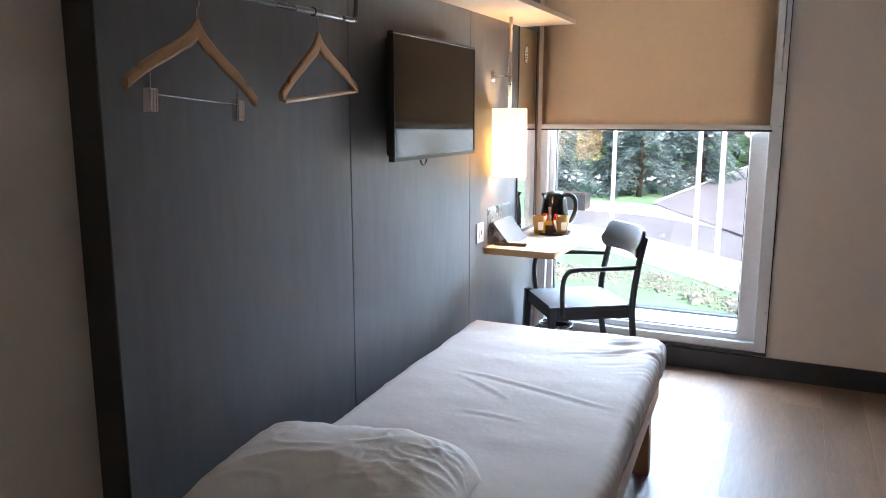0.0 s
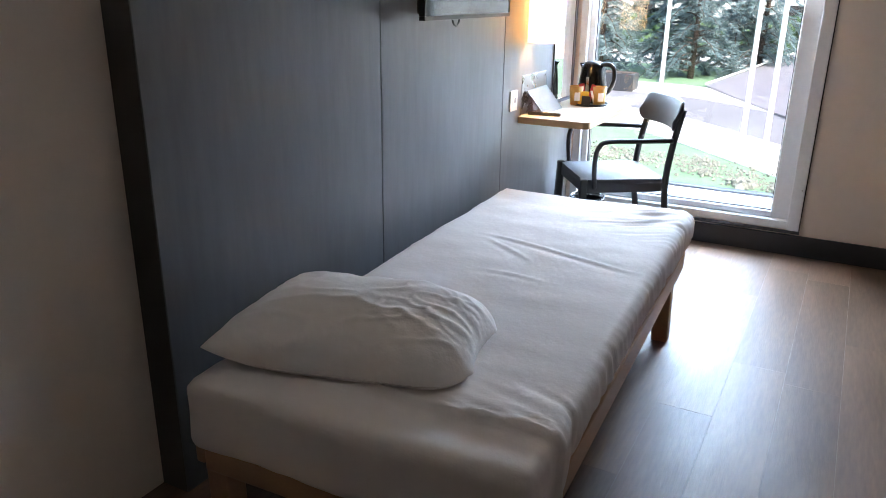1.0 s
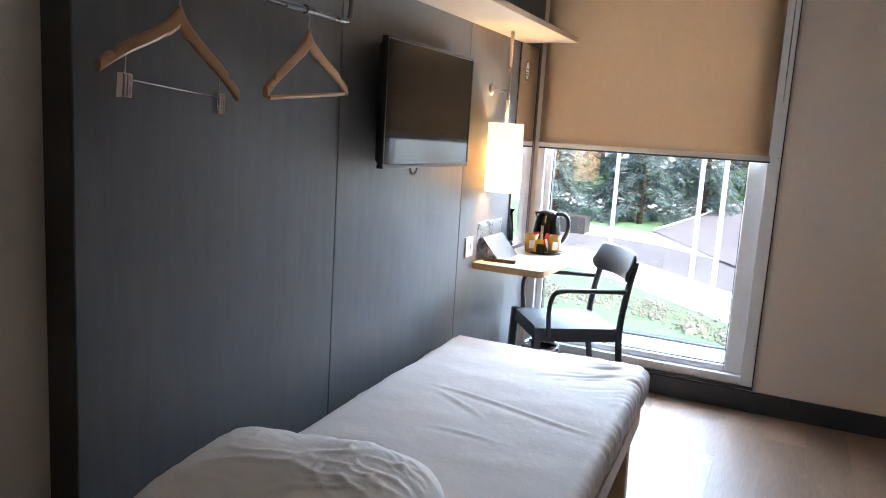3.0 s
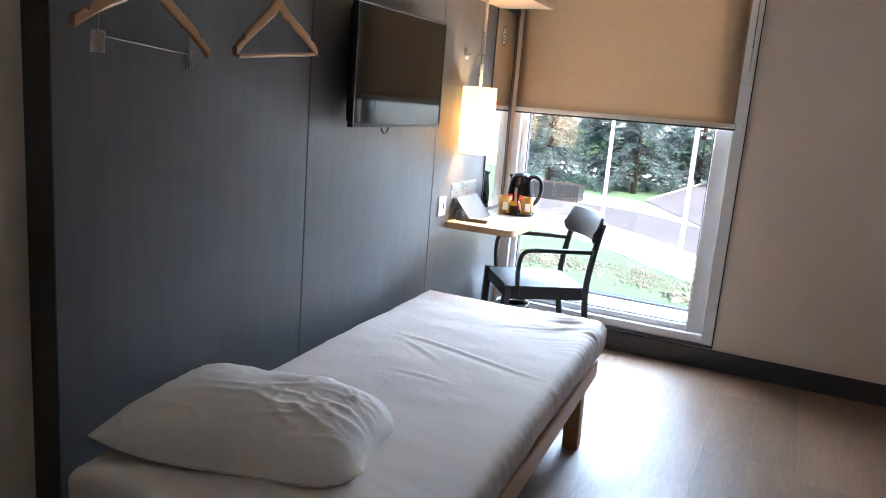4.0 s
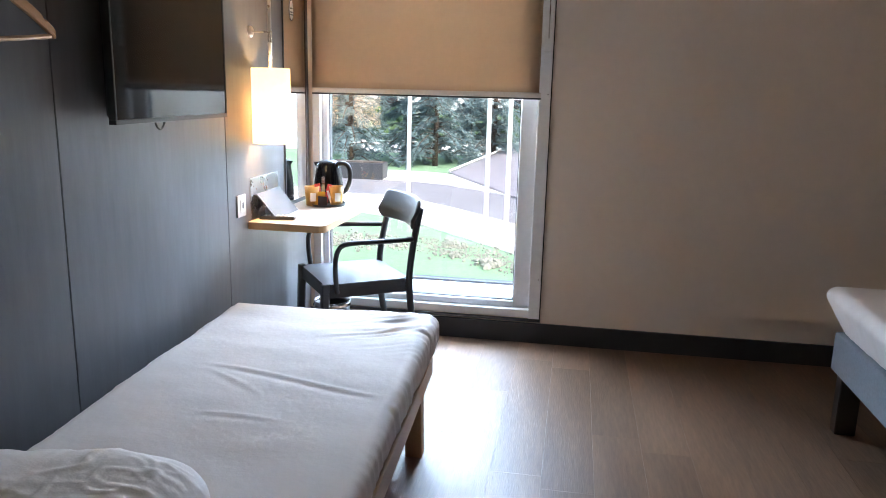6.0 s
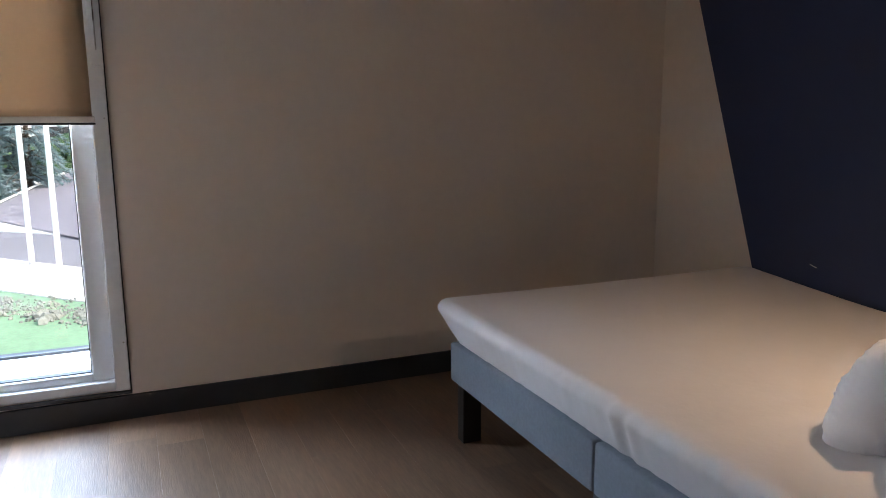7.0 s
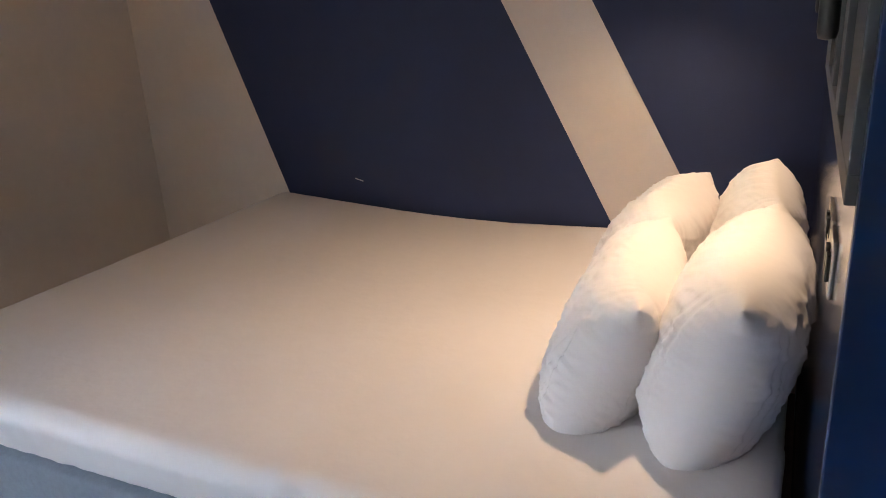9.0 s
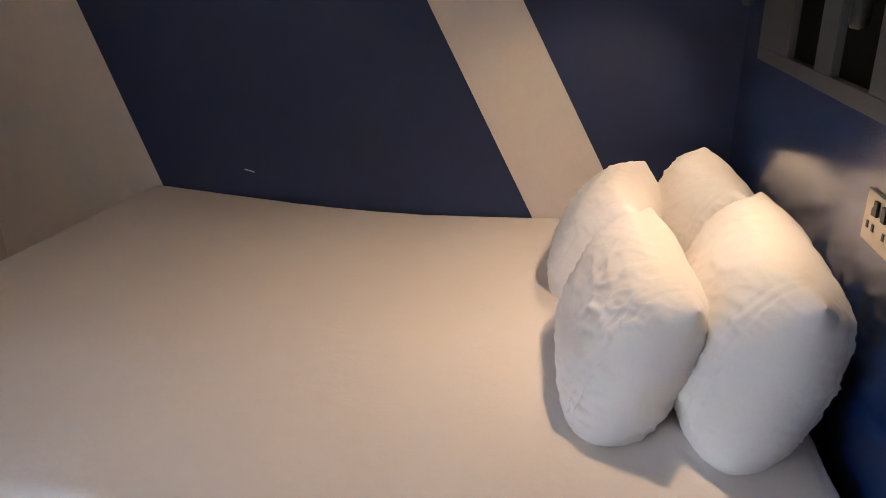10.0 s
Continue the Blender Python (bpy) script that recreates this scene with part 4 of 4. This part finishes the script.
# sloping roof of a low building and the building behind the trees
rf = thing("low_building", (4, 40, G), "low building with a grey-brown sloping roof", "building")
b = bmesh.new()
eave, rake = Vector((6.4, -12.2, 0.0)), Vector((4.13, 14.25, 1.33))
corner = Vector((-4.9, 38.6, G + 0.1))
vs = [b.verts.new(v) for v in (corner, corner + eave, corner + eave + rake, corner + rake)]
b.faces.new(vs)
bmesh.ops.solidify(b, geom=b.faces[:], thickness=0.12)
part("roof", b, M_ROOF, rf)
part("verge", tube([corner + Vector((0, 0, 0.08)), corner + rake + Vector((0, 0, 0.08))], 0.06, 6), M_FARWALL, rf, "pale roof edge")
part("wall", box(2.2, 3.6, 34.0, 44.0, G, G + 0.6), M_FARWALL, rf)

fb = thing("far_building", (-5, 75, G), "pale building beyond the trees", "building")
fwall = part("wall", box(-30, 26, 74, 84, G, 3.5), M_FARWALL, fb)
for i in range(12):
    part("window", box(-27 + i * 4.4, -25 + i * 4.4, 73.9, 74.0, -1.2, 0.4), M_GASKET, fwall)
part("roof", prism([(-31, 73), (27, 73), (27, 85), (-31, 85)], 3.5, 4.2), M_ROOF, fb)

hd = bmesh.new()
for i in range(500):
    x, y, z = rng.uniform(-34, 30), rng.gauss(62, 1.0), G + rng.uniform(0, 2.2)
    bmesh.ops.create_icosphere(hd, subdivisions=1, radius=rng.uniform(0.5, 1.1), matrix=Matrix.Translation((x, y, z)))
for v in hd.verts:
    v.co += Vector((rng.uniform(-1, 1), rng.uniform(-1, 1), rng.uniform(-1, 1))) * 0.3
tagged(part("hedge", hd, M_HEDGE), "dark green hedge in the distance", "hedge", kind="stuff")


# out of direct view; added so that the television screen mirrors something pale
nb = thing("reflection_building", (40, 62, G), "unseen pale blue-white building added for the television reflection", "building")
nwall = part("wall", box(17, 70, 56, 70, G, 7.0), M_REFLECTION_BLDG, nb)
part("roof", prism([(16, 55), (71, 55), (71, 71), (16, 71)], 7.0, 7.6), M_ROOF, nb)
for i in range(9):
    for z in (-1.6, 1.6, 4.4):
        part("window", box(19.5 + i * 5.4, 21.5 + i * 5.4, 55.92, 56.0, z, z + 1.5), M_FARWALL, nwall)


def spruce(x, y, h, spread, seed):
    """A conifer: tapered trunk, drooping limbs, and sprays of needles."""
    r = random.Random(seed)
    t = thing("spruce", (x, y, G), "blue-green spruce tree with drooping branches", "tree", "spruces")
    part("trunk", tube([(x, y, G), (x + 0.1, y, G + h * 0.5), (x, y, G + h)], 0.17, 10, r_end=0.03), M_BARK, t, "", True)
    limbs = bmesh.new()
    verts, faces = [], []
    z = 0.55
    while z < h:
        f = 1 - z / h
        for k in range(r.randint(5, 8)):
            a = r.uniform(0, 2 * math.pi)
            ln = spread * (0.25 + 0.75 * f) * r.uniform(0.6, 1.15)
            d = Vector((math.cos(a), math.sin(a), 0))
            o = Vector((x, y, G + z + r.uniform(-0.2, 0.2)))
            pts = [o + d * ln * s + Vector((0, 0, 0.12 * ln * math.sin(s * 3) - 0.34 * ln * s * s)) for s in (0, 0.35, 0.7, 1)]
            tube(pts, 0.045 * (0.4 + f), 4, limbs, 0.008)
            for q in range(int(55 + 45 * ln)):
                s = r.uniform(0.12, 1.0)
                i = min(2, int(s * 3))
                p = pts[i].lerp(pts[i + 1], s * 3 - i if s < 1 else 1)
                side = Vector((-d.y, d.x, 0)) * r.choice((-1, 1))
                v = (side * r.uniform(0.4, 1) + d * r.uniform(0.0, 0.9) + Vector((0, 0, r.uniform(-0.7, 0.15)))).normalized()
                n = v.cross(Vector((r.uniform(-1, 1), r.uniform(-1, 1), r.uniform(-1, 1)))).normalized()
                l2, w2 = r.uniform(0.18, 0.50) * (0.5 + 0.6 * (1 - s * 0.4)), r.uniform(0.015, 0.035)
                b0 = len(verts)
                verts += [p - n * w2 * 0.4, p + v * l2 * 0.45 - n * w2, p + v * l2, p + v * l2 * 0.45 + n * w2]
                faces.append((b0, b0 + 1, b0 + 2, b0 + 3))
        z += r.uniform(0.42, 0.62)
    part("limbs", limbs, M_BARK, t)
    me = bpy.data.meshes.new("crown")
    b = Vector((x, y, G))
    me.from_pydata([v - b for v in verts], [], faces)
    me.materials.append(M_LEAF)
    ob = new("crown", me)
    ob.parent = t
    BASE[ob.name] = b
    return t


spruce(-6.4, 42.5, 9.0, 3.2, 1)
spruce(-3.4, 45.5, 10.0, 3.0, 2)
spruce(-11.0, 41.0, 9.5, 3.2, 3)
spruce(1.0, 60.0, 11.0, 3.6, 5)
spruce(-5.0, 47.0, 9.0, 3.0, 6)
spruce(-8.6, 45.0, 10.0, 3.4, 7)
spruce(-14.0, 46.0, 11.0, 3.6, 8)

# ---- floor planks ----
rows_n = 23
pw = (W + 0.1) / rows_n
plank_mesh = {}
for i in range(rows_n):
    y = BACK - (0.37 * (i * 7 % 5)) % 1.2
    while y < L:
        y0, y1 = max(y, BACK), min(y + 1.22, L)
        if y1 - y0 > 0.02:
            key = round(y1 - y0, 3)
            if key not in plank_mesh:
                b = box(-pw / 2 + 0.0002, pw / 2 - 0.0002, -(y1 - y0) / 2 + 0.0002, (y1 - y0) / 2 - 0.0002, -0.012, 0.0)
                es = [e for e in b.edges if all(v.co.z > -0.001 for v in e.verts)]
                bmesh.ops.bevel(b, geom=es, offset=0.0003, segments=1, affect="EDGES")
                me = bpy.data.meshes.new("plank")
                b.to_mesh(me)
                b.free()
                me.materials.append(M_FLOOR)
                plank_mesh[key] = me
            ob = new("plank", plank_mesh[key])
            ob.parent = floor
            ob.location = (-0.1 + pw * (i + 0.5), (y0 + y1) / 2, 0)
        y += 1.22
